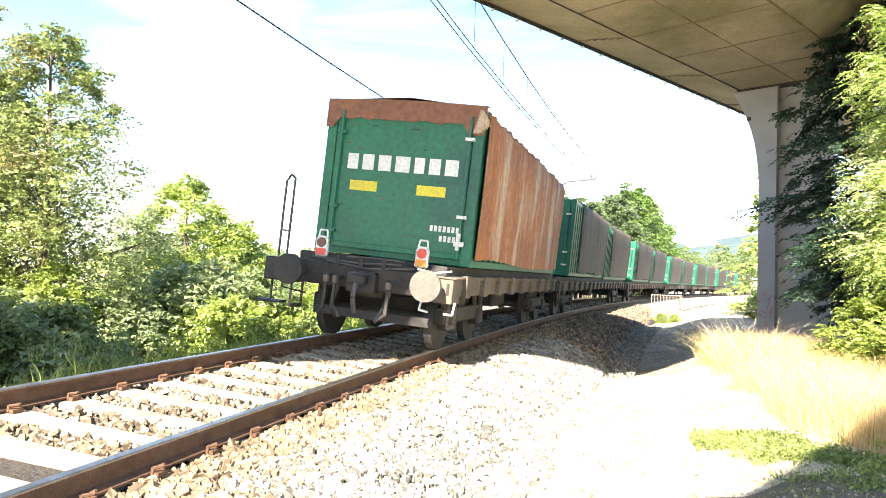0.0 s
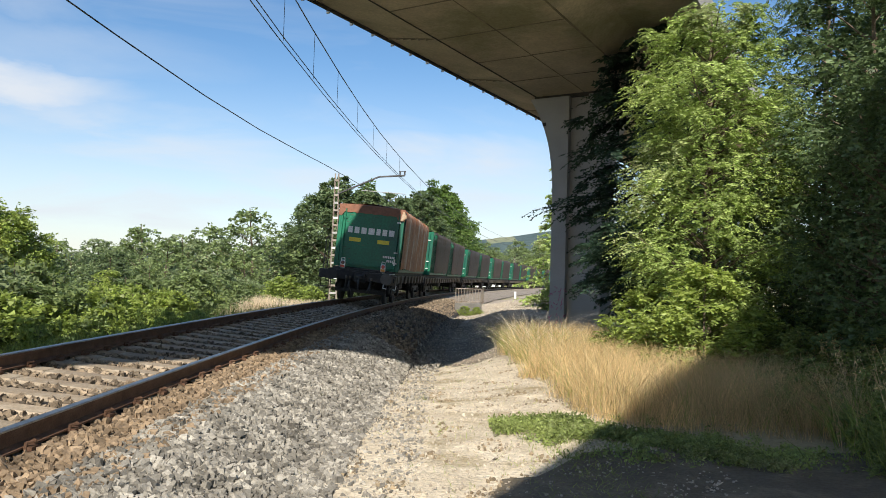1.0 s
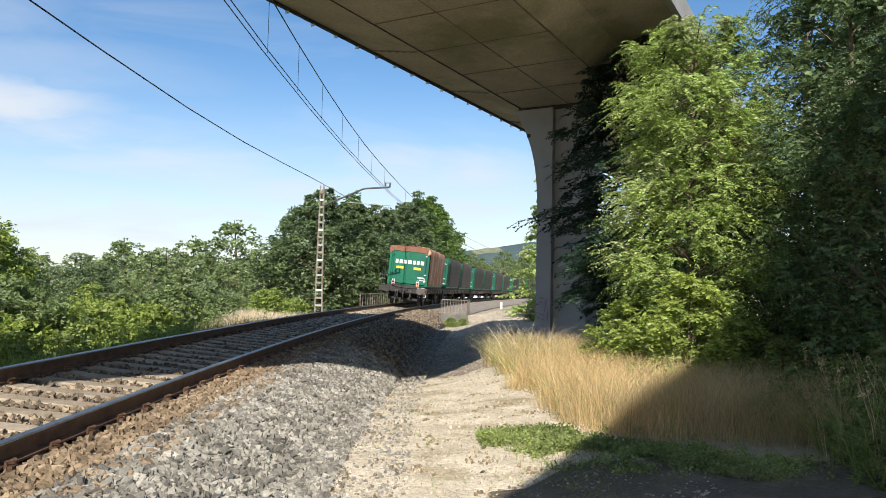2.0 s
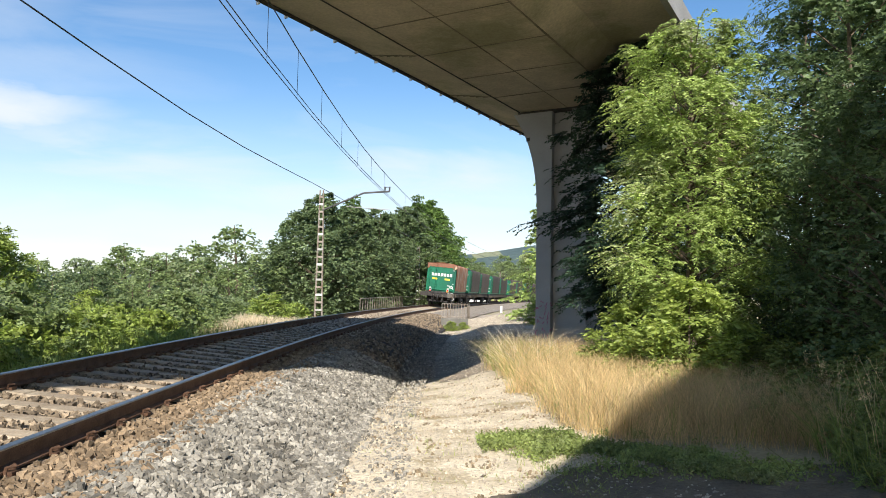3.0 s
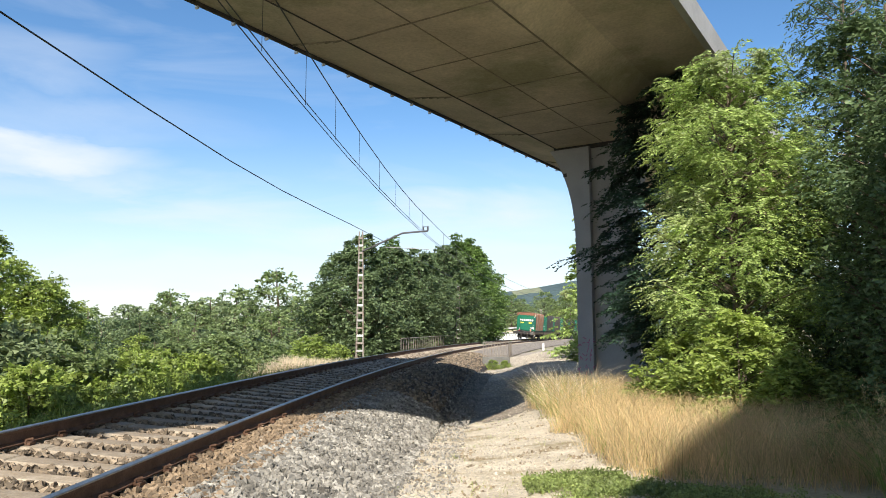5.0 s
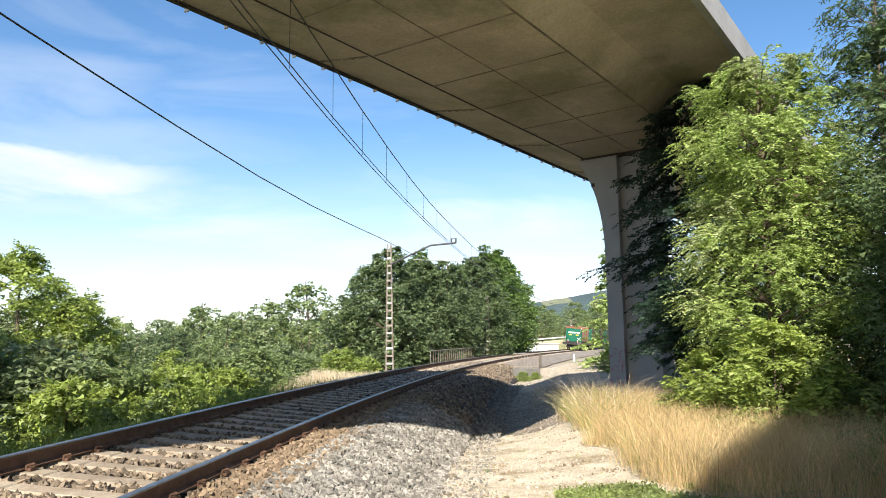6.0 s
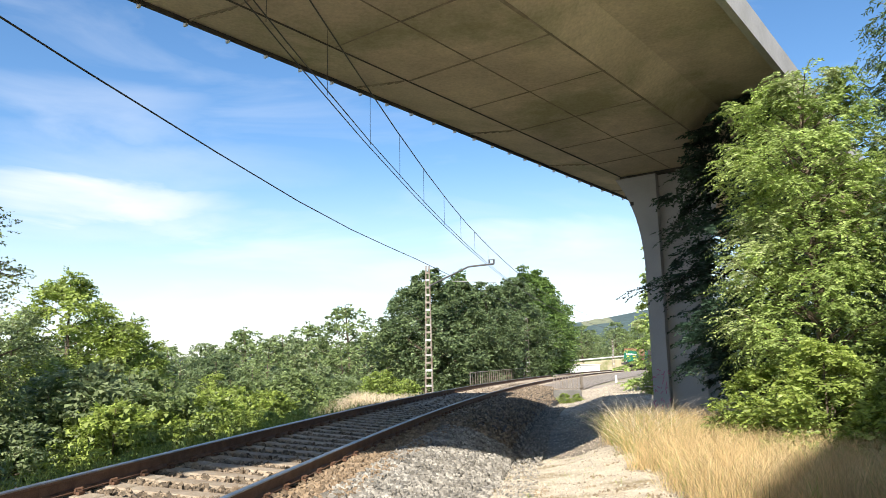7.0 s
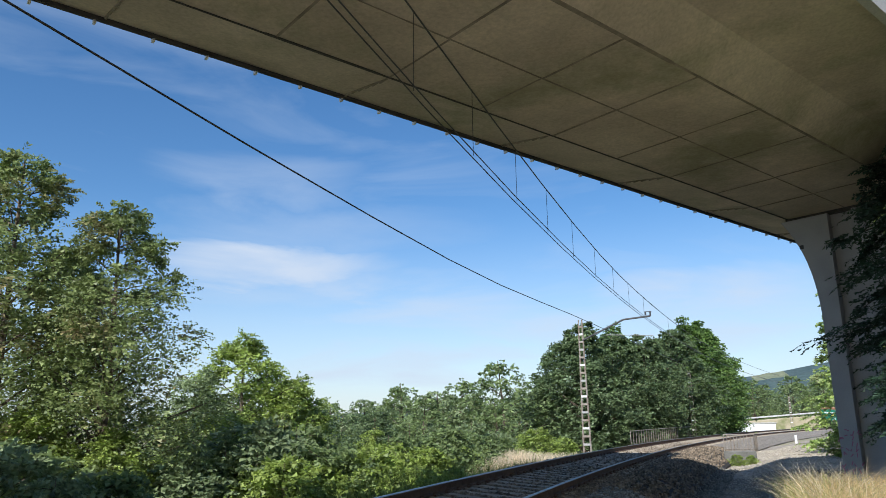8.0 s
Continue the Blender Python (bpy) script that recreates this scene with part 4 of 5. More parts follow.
def make_tree(label, seed, height, radius, base, leaf, leaf_size, clumps, per_clump, trunk_r=0.12, droop=0.3, top_heavy=0.5, clump_r=0.42, category="tree", layered=0.0, name="tree", fill=0.35, slim=0.5, skirt=1.0, corners=4, bark=None, profile=None, twig=8, twig_long=0.55, flat=0.55, bend=0.35):
    """A trunk that forks into limbs, each with clumps of leaves towards its end."""
    rng = np.random.default_rng(seed)
    tree = tagged(new(name), label, category)
    paths = [([(0, 0, -0.3), (rng.normal(0, 0.05) * height * 0.2, rng.normal(0, 0.05) * height * 0.2, height * 0.5), (0, 0, height * 0.93)], trunk_r, trunk_r * 0.15)]
    spots = []
    for i in range(clumps):
        h = (i + rng.random()) / clumps
        z = base + (height - base) * (h * 0.92 if not layered else h)
        if layered:
            reach = radius * (1.02 - h) ** 0.6
        else:
            reach = radius * max(0.12, math.sin(math.pi * (0.14 + 0.80 * h ** (1 - 0.4 * top_heavy)))) * skirt ** (1 - h)
        if profile:
            reach = radius * float(np.interp(h, np.linspace(0, 1, len(profile)), profile))
        a = i * 2.39996 + rng.normal(0, 0.4)
        r = reach * (rng.uniform(fill, 1.0) ** 0.6) * rng.uniform(0.8, 1.12)
        tip = np.array((math.cos(a) * r, math.sin(a) * r, z + rng.normal(0, 0.03) * height))
        root = np.array((0, 0, max(0.1, min(z + 0.22 * r if layered else z - r * 0.55, height * (0.98 if layered else 0.85)))))
        mid = (root + tip) / 2 + (0, 0, 0.08 * r)
        if i % 2 == 0:
            paths.append(([tuple(root), tuple(mid), tuple(tip)], trunk_r * 0.32 * (1.1 - 0.7 * h), 0.008))
        spots.append((root, mid, tip, max(0.45 * radius, reach) * clump_r * rng.uniform(0.7, 1.25)))
    roots, ways, longs = [], [], []
    for root, mid, tip, cr in spots:
        n = max(2, int(per_clump * rng.uniform(0.7, 1.3) / twig))
        g = unit(rng.normal(size=(n, 3))) * rng.random((n, 1)) ** 0.5 * cr * 0.75 * rng.uniform(0.7, 1.2, (1, 3))
        g[:, 2] *= 0.3 if layered else flat
        k = rng.random((n, 1)) ** 0.7
        at = mid + (tip - mid) * (k * (0.95 if layered else 0.5) + (0.05 if layered else 0.45)) + g
        out = unit((tip * np.array((1, 1, 0)))[None, :] + rng.normal(0, 0.02, (1, 3)))
        way = unit(out * 0.8 + unit(g + 1e-6) * 0.6 + rng.normal(0, 0.5, (n, 3)) + np.array((0, 0, 0.0 if layered else 0.35)))
        if layered:
            way[:, 2] *= 0.35
        roots.append(at)
        ways.append(unit(way))
        longs.append(cr * twig_long * rng.uniform(0.6, 1.4, n))
    pts, axes, facing = twig_leaves(np.concatenate(roots), np.concatenate(ways), np.concatenate(longs), twig, rng, bend, leaf_size * 0.9)
    part("trunk", limb_mesh("trunk", paths, bark or BARK), None, tree, "brown trunk with branching limbs")
    part("crown", leaf_mesh("crown", pts, leaf_size, leaf, rng, droop, slim, corners, axes, facing), None, tree)
    return tree


def settle(tree, x, y, scale=1.0, turn=0.0, sink=0.1, z=None):
    if "placed" in tree:
        scale /= tree.scale[0]
    m = Matrix.Translation((x, y, (land(x, y) if z is None else z) - sink)) @ Matrix.Rotation(turn, 4, "Z") @ Matrix.Scale(scale, 4)
    if "placed" in tree:
        return copy_thing(tree, m)
    tree["placed"] = 1
    tree.matrix_basis = m
    return tree


def make_trees():
    robinia = make_tree("bright green robinia tree with hanging pale pods", 11, 7.75, 1.75, 0.3, GREEN_LEAF, 0.038, 260, 450, 0.11, 1.3, -0.5, 0.30, fill=0.25, profile=(0.75, 0.95, 1.0, 1.0, 0.97, 0.92, 0.85, 0.45), twig=16, twig_long=0.75, flat=0.42, bend=0.5, slim=0.42)
    settle(robinia, 5.5, 13.8)
    shrub = make_tree("low bright green shrub at the edge of the dry grass", 12, 2.2, 1.1, 0.05, YELLOW_LEAF, 0.05, 40, 260, 0.03, 0.3, 0.2, 0.45, "shrub", name="shrub")
    settle(shrub, 4.75, 12.0)
    settle(shrub, 4.3, 13.9, 0.85, 2.0)
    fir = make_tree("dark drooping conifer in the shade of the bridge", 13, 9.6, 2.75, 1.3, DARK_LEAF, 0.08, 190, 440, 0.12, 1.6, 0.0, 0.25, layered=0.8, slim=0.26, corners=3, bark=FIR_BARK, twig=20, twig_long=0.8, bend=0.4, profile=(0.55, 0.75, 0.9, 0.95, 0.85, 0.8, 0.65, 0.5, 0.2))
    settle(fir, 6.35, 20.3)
    # trees right of the robinia, their shade painted into the leaves
    dark = make_tree("leafy tree beside the path, its leaves darkened for shade", 14, 8.5, 2.6, 0.1, SHADE_LEAF, 0.056, 130, 250, 0.13, 0.5, 0.3, 0.36, corners=3, twig=14, twig_long=0.8)
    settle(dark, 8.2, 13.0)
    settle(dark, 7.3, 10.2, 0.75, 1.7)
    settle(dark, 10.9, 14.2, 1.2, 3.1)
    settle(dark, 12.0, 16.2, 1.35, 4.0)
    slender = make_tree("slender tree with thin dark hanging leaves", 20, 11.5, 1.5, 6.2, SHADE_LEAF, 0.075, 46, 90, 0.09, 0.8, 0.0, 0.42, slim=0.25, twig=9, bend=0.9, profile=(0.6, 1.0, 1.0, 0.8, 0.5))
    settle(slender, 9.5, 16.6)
    # more darkened trees, added to cover and shade the sunlit ground behind
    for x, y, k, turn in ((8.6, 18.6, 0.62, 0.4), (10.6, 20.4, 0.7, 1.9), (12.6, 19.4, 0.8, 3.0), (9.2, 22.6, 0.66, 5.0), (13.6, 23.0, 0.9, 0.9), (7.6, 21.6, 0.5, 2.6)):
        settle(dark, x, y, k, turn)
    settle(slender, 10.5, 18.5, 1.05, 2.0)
    pole_tree = make_tree("light green spreading tree behind the pier", 15, 8.0, 2.2, 0.2, GREEN_LEAF, 0.09, 70, 170, 0.12, 0.3, 0.0, 0.30, layered=1.0, corners=3)
    settle(pole_tree, 9.1, 46.5, 1.3)
    settle(pole_tree, 12.5, 55.0, 1.69, 2.2)
    low = make_tree("bright green bush among the dry grass", 16, 1.8, 1.2, 0.0, YELLOW_LEAF, 0.052, 44, 170, 0.03, 0.3, 0.1, 0.45, "bush", name="bush", corners=3)
    settle(low, 7.6, 41.0, 1.1)
    settle(low, -7.1, 36.4, 1.3)
    settle(low, -6.2, 38.4, 1.25, 1.0)
    settle(low, 2.3, 40.3, 0.40, 2.0)
    settle(low, 3.0, 40.4, 0.34, 4.0)
    broad = make_tree("tall leafy tree beside the line", 21, 10.0, 3.6, 0.2, DEEP_LEAF, 0.105, 150, 230, 0.18, 0.2, 0.2, 0.27, corners=3)
    light = make_tree("tall fresh green tree beside the line", 22, 10.4, 3.5, 0.3, FRESH_LEAF, 0.105, 150, 230, 0.18, 0.4, 0.2, 0.27, corners=3)
    for x, y, s, k, which in ((-8.6, 56, 1.0, 0, broad), (-6.9, 53, 1.06, 1, broad), (-0.7, 71, 1.17, 2.0, broad), (-5.0, 58, 1.02, 2, broad), (-2.8, 62, 1.04, 3, broad), (-1.8, 76, 1.14, 1.5, broad), (-1.3, 80, 1.19, 0.3, light), (1.2, 84, 1.38, 4, light), (2.6, 91, 1.40, 5, light), (3.6, 98, 1.29, 2.6, light), (-5.4, 64, 1.12, 2.2, light)):
        settle(which, x, y, s * 1.05, k)
    for x, y, k in ((-12.9, 19.3, 1.0), (-11.6, 20.2, 1.1), (-10.4, 21.4, 1.15), (-9.5, 23.4, 1.05), (-12.2, 21.8, 1.3), (-10.9, 23.6, 1.25), (-14.2, 20.8, 1.2), (-8.8, 25.2, 0.9), (-12.7, 17.4, 1.3), (-11.4, 18.3, 1.45), (-10.1, 19.2, 1.4), (-8.8, 20.2, 1.3), (-7.9, 21.4, 1.15), (-7.0, 22.4, 0.9), (-9.3, 21.2, 1.5)):
        settle(low, x, y, k, 3 * x)
    willow = make_tree("greyish green willow on the lower ground", 23, 8.0, 3.2, 0.0, GREY_LEAF, 0.072, 100, 260, 0.15, 0.2, 0.2, 0.42, corners=3)
    olive = make_tree("olive and brownish leafy tree on the bank", 24, 11.5, 3.4, 0.4, OLIVE_LEAF, 0.062, 180, 280, 0.15, 0.3, 0.3, 0.30, fill=0.2, corners=3)
    lush = make_tree("yellow-green leafy tree on the bank", 25, 7.0, 2.9, 0.0, YELLOW_LEAF, 0.068, 120, 300, 0.12, 0.3, 0.2, 0.36, corners=3)
    settle(olive, -14.4, 15.3, 0.92)
    settle(olive, -17.1, 14.4, 1.1, 2.0)
    settle(olive, -17.6, 17.0, 0.9, 3.3)
    settle(lush, -18.2, 27.3, 1.22, 1.0)
    settle(lush, -16.4, 28.6, 0.95, 2.2)
    settle(olive, -15.6, 26.4, 0.44, 0.5)
    settle(lush, -14.9, 13.6, 0.66, 4.4)
    settle(lush, -13.2, 14.6, 0.55, 0.4)
    settle(willow, -18.5, 24.5, 0.85, 1.0)
    settle(lush, -15.8, 23.4, 0.72, 2.5)
    settle(lush, -13.6, 24.6, 0.6, 3.5)
    rng = random.Random(8)
    far_a = make_tree("round leafy tree of the valley wood", 26, 8.0, 3.3, 0.0, MID_LEAF, 0.12, 80, 84, 0.15, 0.1, 0.3, 0.40, corners=3)
    far_b = make_tree("greyish leafy tree of the valley wood", 27, 7.4, 3.2, 0.0, GREY_LEAF, 0.12, 80, 84, 0.15, 0.1, 0.2, 0.40, corners=3)
    far_c = make_tree("dark green leafy tree of the valley wood", 28, 6.4, 3.0, 0.0, DEEP_LEAF, 0.12, 80, 84, 0.15, 0.1, 0.2, 0.40, corners=3)
    near_a = make_tree("round leafy tree of the valley wood", 36, 8.0, 3.3, 0.0, MID_LEAF, 0.08, 80, 180, 0.15, 0.1, 0.3, 0.38, corners=3)
    near_b = make_tree("greyish leafy tree of the valley wood", 37, 7.4, 3.2, 0.0, GREY_LEAF, 0.08, 80, 180, 0.15, 0.1, 0.2, 0.38, corners=3)
    near_c = make_tree("yellow-green leafy tree of the valley wood", 38, 6.4, 3.0, 0.0, YELLOW_LEAF, 0.078, 80, 180, 0.15, 0.1, 0.2, 0.38, corners=3)
    near_d = make_tree("dark green leafy tree of the valley wood", 39, 7.0, 3.1, 0.0, DEEP_LEAF, 0.08, 80, 180, 0.15, 0.1, 0.2, 0.38, corners=3)
    settle(near_d, -14.6, 33.5, 0.75)
    settle(near_a, -16.5, 31.0, 0.7)
    settle(near_b, -20.0, 33.0, 0.75)
    settle(near_c, -12.8, 29.0, 0.6)
    for tree in (far_a, far_b, far_c, near_a, near_b, near_c, near_d):
        tagged(tree, group="trees of the valley wood")
    y = 25.0
    while y < 82:
        gap = 3.6 + 0.045 * (y - 25)
        u = -10.5 - (1.5 if y > 44 else 0)
        while u > -29 - 0.30 * (y - 25):
            x, yy = track_x(y) + u + rng.uniform(-1, 1), y + rng.uniform(-1.5, 1.5)
            if not (y > 50 and u > -13):
                size = (0.66 + 0.42 * soft(28, 60, y)) * rng.uniform(0.82, 1.15) * (1.0 + 0.35 * soft(-20, -12, u) * soft(44, 50, y)) * (0.72 if y < 42 else 0.88)
                settle(rng.choice((near_a, near_a, near_b, near_d, near_c) if y < 42 else (far_a, far_a, far_a, far_b, far_b, far_c)), x, yy, size, rng.uniform(0, 6.28))
            u -= gap * rng.uniform(0.8, 1.2)
        y += gap
    for k in range(30):
        settle(rng.choice((far_a, far_b)), 2 + 2.2 * k + rng.uniform(-1, 1), 240 + rng.uniform(-14, 24), rng.uniform(1.6, 2.1), rng.uniform(0, 6.28), 0.5, -1.0)
    low_dark = make_tree("dark green bush on the bank", 17, 1.9, 1.2, 0.0, MID_LEAF, 0.052, 44, 170, 0.03, 0.3, 0.1, 0.45, "bush", name="bush", corners=3)
    low_grey = make_tree("greyish green bush on the bank", 18, 2.0, 1.2, 0.0, GREY_LEAF, 0.05, 44, 170, 0.03, 0.3, 0.1, 0.45, "bush", name="bush", corners=3)
    weed = make_tree("tall leafy weeds at the edge of the grass", 19, 1.1, 0.6, 0.0, WEED_LEAF, 0.032, 40, 120, 0.012, 0.2, 0.2, 0.4, "weeds", name="weeds", twig=10, twig_long=0.9)
    for x, y, s in ((5.4, 8.0, 1.3), (6.1, 8.8, 1.5), (5.0, 6.6, 1.1), (4.6, 5.9, 0.9), (6.7, 9.7, 1.6), (4.4, 6.6, 0.65), (4.9, 7.4, 0.9), (5.5, 8.6, 1.0), (4.4, 5.6, 0.6), (5.9, 9.6, 1.3), (5.2, 6.0, 0.9), (5.8, 10.9, 1.4), (3.9, 5.2, 0.45), (4.7, 6.8, 0.75), (5.3, 7.6, 0.95), (4.1, 6.1, 0.5), (4.7, 7.2, 0.7), (5.5, 7.0, 1.0), (5.0, 7.9, 0.85), (5.9, 8.2, 1.1), (4.6, 8.6, 0.9), (5.2, 9.4, 1.1), (6.4, 9.2, 1.5), (6.8, 10.4, 1.6), (6.1, 11.8, 1.5), (7.2, 12.2, 1.7), (6.5, 7.6, 1.3), (5.7, 6.6, 1.1), (5.0, 5.6, 0.8), (4.8, 9.9, 0.8), (5.3, 11.0, 0.9)):
        settle(weed, x, y, s * 0.75, x * 7)
    y = 8.5
    while y < 44:
        for u, s in ((-5.4, 0.75), (-7.6, 1.15), (-9.6, 1.45)):
            bare = -0.848 * (track_x(y) + u) + 0.53 * y < 18.0 and track_x(y) + u > -0.84 * y
            if not (23 < y < 37 and u > -7 or bare):
                settle(rng.choice((low, low_dark, low_dark, low_grey)), track_x(y) + u + rng.uniform(-0.6, 0.6), y + rng.uniform(-0.7, 0.7), 1.2 * s * rng.uniform(0.8, 1.2), rng.uniform(0, 6.28))
        y += 1.9


def blades(name, count, place, tall, mat, label, seed, lean=0.25, thin=0.006, category="grass"):
    """Bent blades, each of two quads."""
    rng = np.random.default_rng(seed)
    p = np.array([place(rng) for _ in range(count)])
    h = rng.uniform(*tall, (count, 1))
    d = rng.normal(size=(count, 3)) * lean
    d[:, 2] = 0
    w = rng.normal(size=(count, 3))
    w[:, 2] = 0
    w *= thin / (np.linalg.norm(w, axis=1, keepdims=True) + 1e-9)
    up = np.array((0, 0, 1.0))
    mid, tip = p + h * 0.55 * up + d * h * 0.35, p + h * up * 0.96 + d * h
    v = np.stack([p - w, p + w, mid + w * 0.9, mid - w * 0.9, tip + w * 0.4, tip - w * 0.4], 1).reshape(-1, 3)
    o = np.arange(count)[:, None] * 6
    f = np.concatenate([o + np.array([[0, 1, 2, 3]]), o + np.array([[3, 2, 4, 5]])])
    tagged(new(name, raw_mesh(name, v, f, mat)), label, category, kind="stuff")


def make_grass():
    def meadow(rng):
        while True:
            y, x = rng.uniform(5.0, 19), rng.uniform(1.2, 7.0)
            edge = 1.25 + 0.65 * soft(6, 9, y) + 0.5 * bumps(y, 1, 0.9, 5.0) + 0.3 * rng.random()
            if x > (0.65 + 0.06 * bumps(x, y, 1.1, 8.0)) * y and y < 11 and rng.random() > 0.15:
                continue
            if x > edge and y > 8.3 - 0.45 * (x - 2.0) + 0.7 * bumps(x, 3, 0.8, 2.0) + 0.5 * rng.random():
                return x, y, land(x, y) - 0.02
    blades("dry_grass", 56000, meadow, (0.16, 0.78), STRAW, "tall dry straw-coloured grass", 31, 0.42, 0.0022)

    blades("green_blades", 6000, meadow, (0.2, 0.6), GRASS, "green blades among the dry grass", 39, 0.5, 0.0028)

    def rim(rng):
        y = rng.uniform(14, 19)
        x = 1.9 + rng.uniform(0, 1.6) * rng.random() + 0.5 * rng.random()
        return x, y, land(x, y) - 0.02
    blades("seeding_grass", 420, rim, (0.5, 1.1), PALE_STRAW, "tall arching grass with pale seed heads beside the path", 38, 0.9, 0.004)
    blades("arching_grass", 1500, rim, (0.25, 0.8), GRASS, "green arching grass at the edge of the path", 32, 0.7, 0.0035)

    rng = np.random.default_rng(33)
    spots = []
    while len(spots) < 21000:
        x, y = rng.uniform(0.8, 4.8), rng.uniform(5.6, 9.2)
        near = 0.95 - abs(y - 7.75 + 0.42 * (x - 1.5)) / 0.95 - 0.6 * max(0, x - 3.0) - 0.5 * max(0, 1.4 - x)
        if near + 0.95 * bumps(x, y, 1.6, 3.0) + 0.6 * bumps(x, y, 5.0, 6.0) - 0.1 > rng.random() * 0.8:
            spots.append((x, y, land(x, y) + 0.04 + 0.08 * rng.random() ** 1.5))
    tagged(new("low_weeds", leaf_mesh("low_weeds", np.array(spots), 0.018, WEED_LEAF, rng, -0.2, 0.55)), "low green leafy weeds beside the path", "weeds", kind="stuff")

    def nettles(rng):
        while True:
            x, y = rng.uniform(3.6, 8.5), rng.uniform(6.0, 13.0)
            if x > (0.56 + 0.06 * bumps(x, y, 1.1, 8.0)) * y and bumps(x, y, 0.9, 31.0) > -0.2:
                return x, y, land(x, y) - 0.02
    blades("weed_stalks", 900, nettles, (0.4, 1.15), STRAW, "tall pale seed stalks among the weeds", 41, 0.22, 0.003)
    blades("weed_blades", 5000, nettles, (0.2, 0.75), GRASS, "rank green grass in the shade", 42, 0.9, 0.005)
    stalk = np.random.default_rng(43)
    spots = []
    for _ in range(150):
        x, y, z = nettles(stalk)
        for _ in range(16):
            spots.append((x + stalk.normal(0, 0.02), y + stalk.normal(0, 0.02), z + stalk.uniform(0.75, 1.0)))
    tagged(new("seed_heads", leaf_mesh("seed_heads", np.array(spots), 0.016, STRAW, stalk, -1.0, 0.4)), "pale fluffy seed heads above the weeds", "weeds", kind="stuff")

    def sprigs(rng):
        y = 4 + 14 * rng.random()
        x = track_x(y) + rng.uniform(2.7, 5.4)
        if bumps(x, y, 1.3, 12.0) < 0.18:
            y = rng.uniform(4, 9)
            x = track_x(y) + 5.2 + 0.3 * rng.normal()
        return x, y, land(x, y) + 0.01
    blades("path_sprigs", 2600, sprigs, (0.02, 0.09), GRASS, "sparse short grass on the path", 36, 0.9, 0.003)

    def bank(rng):
        y = rng.uniform(23, 41)
        x = track_x(y) - rng.uniform(3.0, 7.0)
        return x, y, land(x, y)
    blades("bank_grass", 14000, bank, (0.3, 0.65), PALE_STRAW, "dry pale grass on the bank beyond the rails", 34)

    def verge(rng):
        y = rng.uniform(6, 24)
        u = rng.uniform(1.75, 4.4)
        p = track(y, -u, bed_height(-u))[0]
        return p.x, p.y, max(p.z, land(p.x, p.y)) - 0.02
    blades("verge_grass", 6000, verge, (0.15, 0.4), GRASS, "rough green grass beyond the ballast", 35, 0.4)


def make_hills():
    def ridge(name, x0, x1, y, peak, mat, label, seed, zbase=-8, field=None):
        verts, faces, n = [], [], 80
        for i in range(n + 1):
            a = i / n
            x = x0 + (x1 - x0) * a
            top = peak * (math.sin(math.pi * a) ** 0.8) * (1 + 0.18 * noise.noise(Vector((a * 5, seed, 0)))) + 0.03 * peak * noise.noise(Vector((a * 40, seed, 2)))
            for k, (q, h) in enumerate(((0.0, 0.0), (0.25, 0.45), (0.55, 0.85), (0.8, 1.0), (1.3, 0.6))):
                verts.append((x, y + q * peak * 3, zbase + top * h))
        for i in range(n):
            for k in range(4):
                b = i * 5 + k
                faces.append((b, b + 5, b + 6, b + 1))
        ob = tagged(new(name, raw_mesh(name, verts, faces, mat)), label, "hill", kind="structure")
        if field:
            ob.data.materials.append(FIELD)
            for p in ob.data.polygons:
                if field[0] < p.center.x < field[1] and p.index % 4 == 2:
                    p.material_index = 1
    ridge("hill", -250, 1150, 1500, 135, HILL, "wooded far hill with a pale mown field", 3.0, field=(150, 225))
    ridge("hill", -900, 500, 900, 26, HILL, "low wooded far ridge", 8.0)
    road = tagged(new("far_road"), "pale raised road beyond the line", "road", kind="structure")
    part("embankment", boxes((-14, 14, -0.6, 0.6, -3.0, 0.0), bevel=0.2), GROUND, road, at=pose(24, 205, 1.2, 0, -4, 12))
    part("guard_rail", boxes((-14, 14, -0.75, -0.62, 0.5, 0.85)), ROAD, road, at=pose(24, 205, 1.2, 0, -4, 12))
    shed = tagged(new("white_shed"), "low white building beyond the line", "building")
    part("wall", boxes((-4.5, 4.5, -2, 2, -1.2, 1.1)), WHITE, shed)
    part("roof", boxes((-4.7, 4.7, -2.2, 2.2, 1.1, 1.3), bevel=0.05), ROAD, shed)
    shed.matrix_basis = pose(13.0, 168, -1.0, 0, 0, 8)


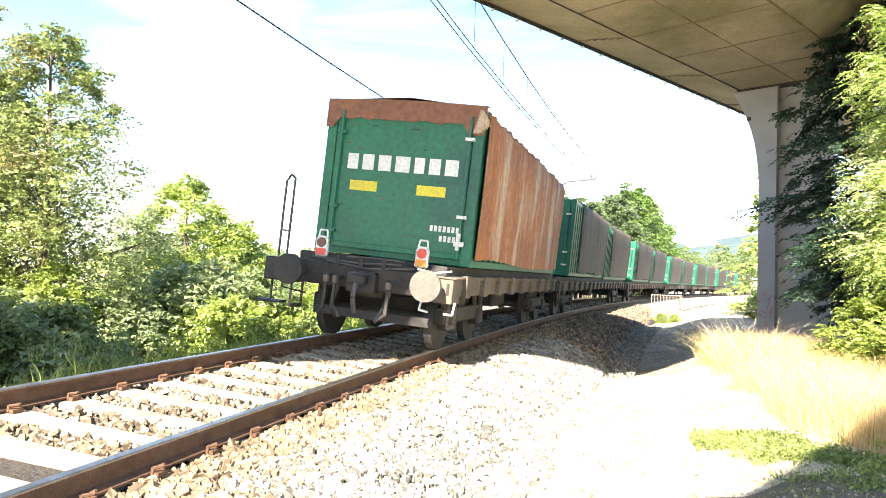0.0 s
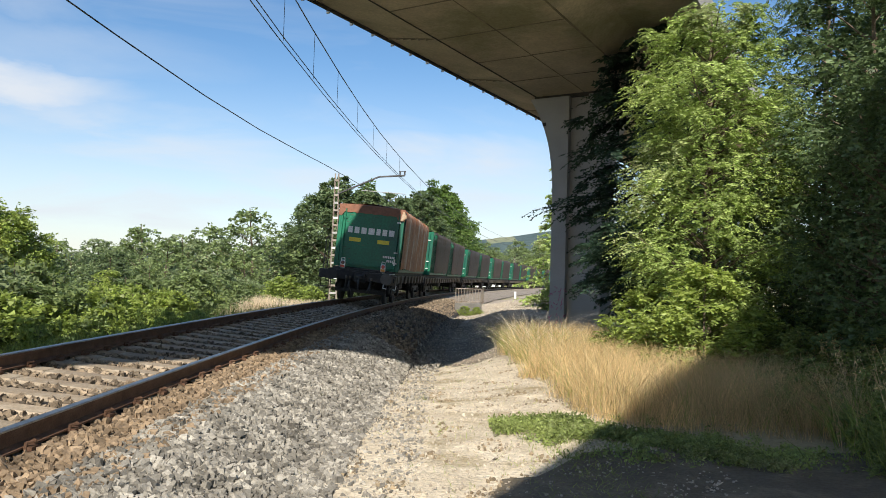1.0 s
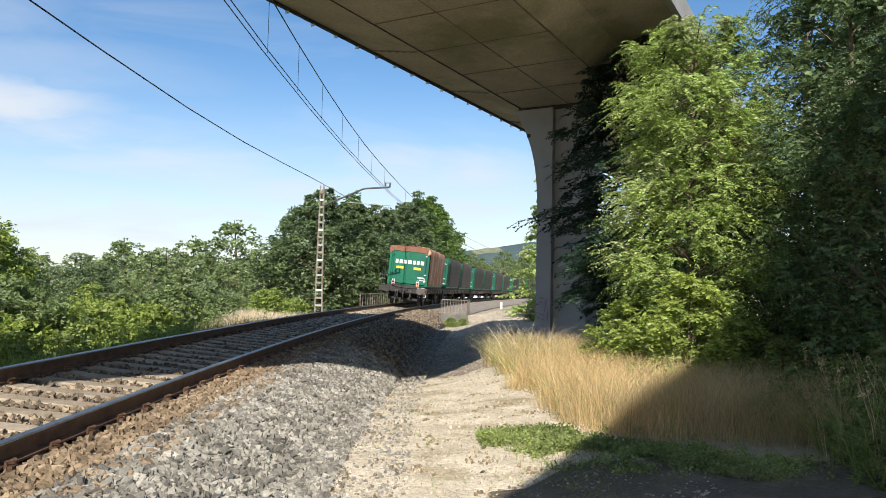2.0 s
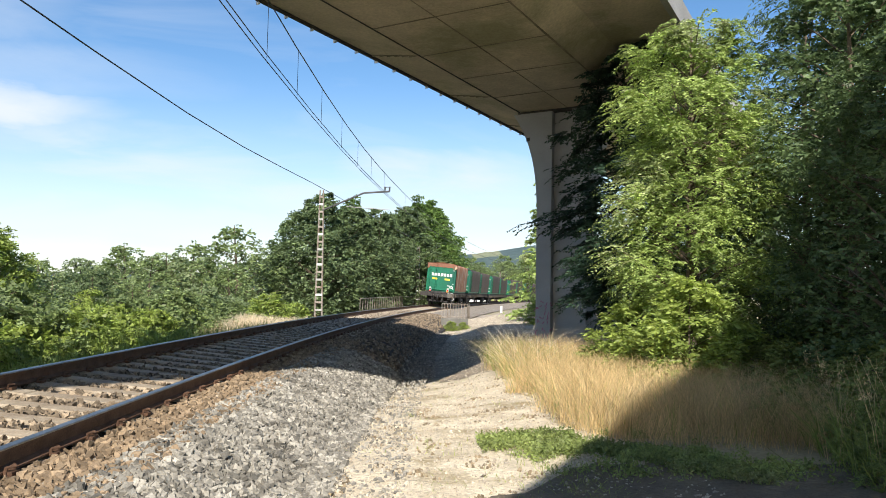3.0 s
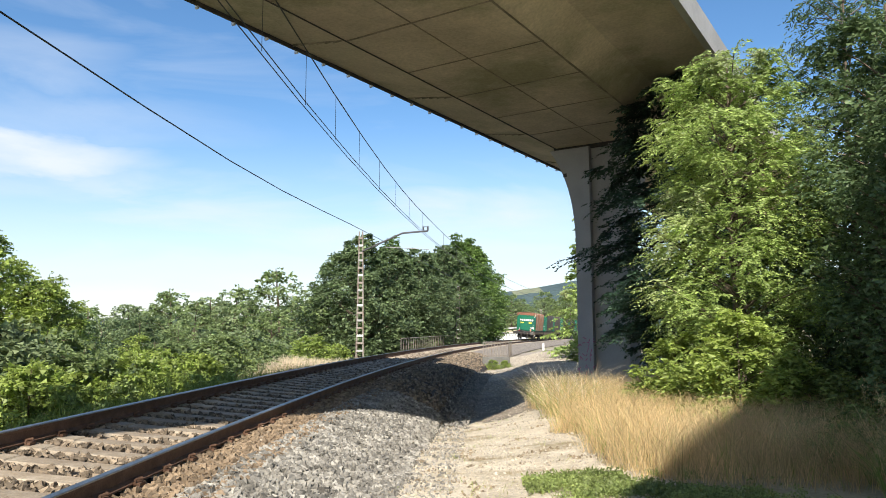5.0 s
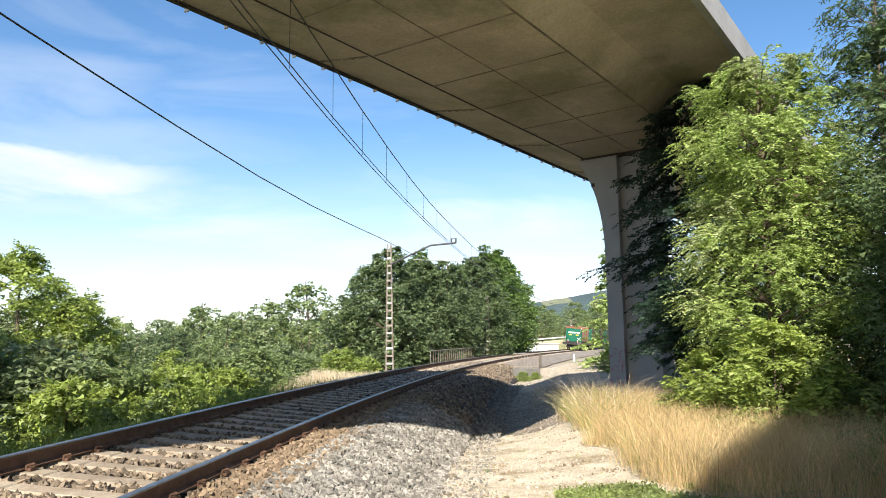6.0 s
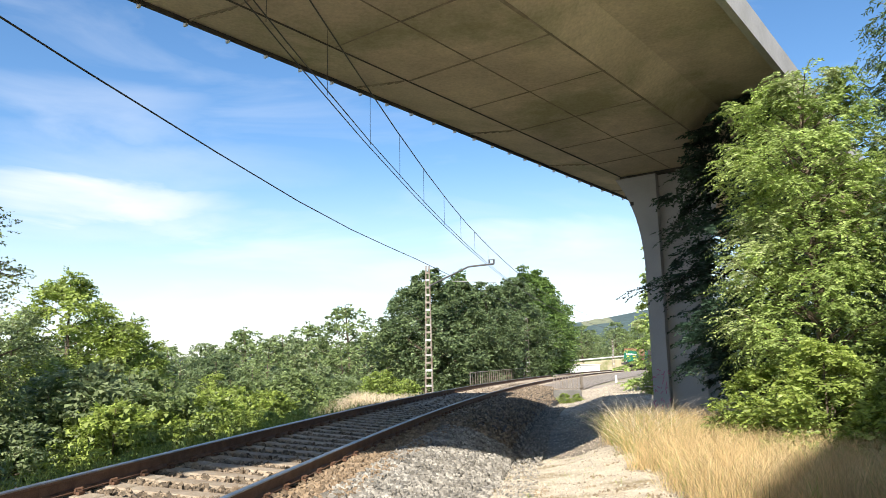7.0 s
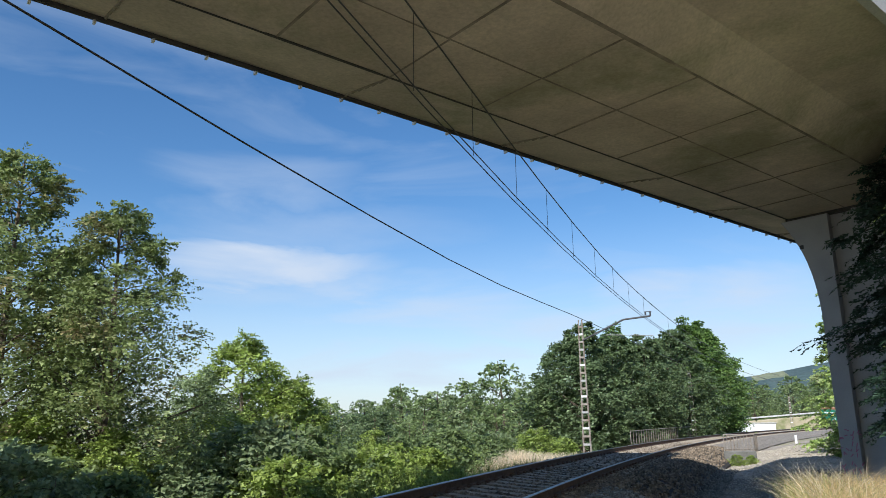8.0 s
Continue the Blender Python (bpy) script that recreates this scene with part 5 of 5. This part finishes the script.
def make_railings():
    def fence(name, pts, height, gap, label):
        f = tagged(new(name), label, "railing")
        a, b = Vector(pts[0]), Vector(pts[1])
        n = max(2, int((b - a).length / gap))
        for i in range(n + 1):
            p = a.lerp(b, i / n)
            part("post", rods((p, p + Vector((0, 0, height)), 0.022, None, 4)), STEEL, f)
        for h in (height, height * 0.15):
            part("bar", rods((a + Vector((0, 0, h)), b + Vector((0, 0, h)), 0.022, None, 4)), STEEL, f)
    y0, y1 = 46.0, 66
    fence("railing", ((track_x(y0) - 2.9, y0, -0.45), (track_x(y1) - 2.6, y1, -0.40)), 1.0, 0.7, "rusty pale railing over the culvert")
    fence("railing", ((1.8, 41.0, -0.45), (3.25, 41.0, -0.45)), 0.85, 0.16, "short rusty railing beside the path")
    fence("railing", ((3.25, 41.0, -0.45), (3.6, 43.5, -0.45)), 0.85, 0.16, "short rusty railing beside the path")
    wall = tagged(new("culvert_wall"), "low concrete wall below the short railing", "wall", kind="structure")
    part("wall", boxes((1.75, 3.3, 40.9, 41.15, -1.2, -0.42), bevel=0.03), OLD_CONCRETE, wall)
    post = tagged(new("marker_post"), "small white marker post beside the line", "post")
    post.matrix_basis = pose(8.9, 70, land(8.9, 70) - 0.05)
    part("shaft", boxes((-0.1, 0.1, -0.06, 0.06, 0.0, 0.75), bevel=0.02), WHITE, post)


make_ground()
make_path("path", PATH_DIRT, -34.0, 17.2, "pale sandy service path beside the ballast")
make_soil()
make_path("gravel_track", GRAVEL, 31.0, 75, "tan gravel track beyond the bridge")
# stretch in the bridge's shadow, with that shade in its colour
make_path("dirt_track", EARTH, 16.8, 31.6, "rough brown dirt track, darkened for the bridge's shade")
make_bridge("road_bridge", 0.0, "concrete box girder road bridge over the railway", True)
make_bridge("twin_bridge", -14.85, "parallel concrete road bridge behind the path", False)
make_pier("bridge_pier", 23.9, 8.54, "flared concrete bridge pier with faded graffiti", True)
make_mast(-5.1, 40.0, 8.3, (-1.32, 40.0, 6.66))
make_mast(0.66, 70.0, 6.9)
make_mast(17.5, 140.0, 7.0)
make_wires()
make_track()
make_railings()
make_train()
make_trees()
make_grass()
make_hills()
make_stones()
make_sleepers()
motions()
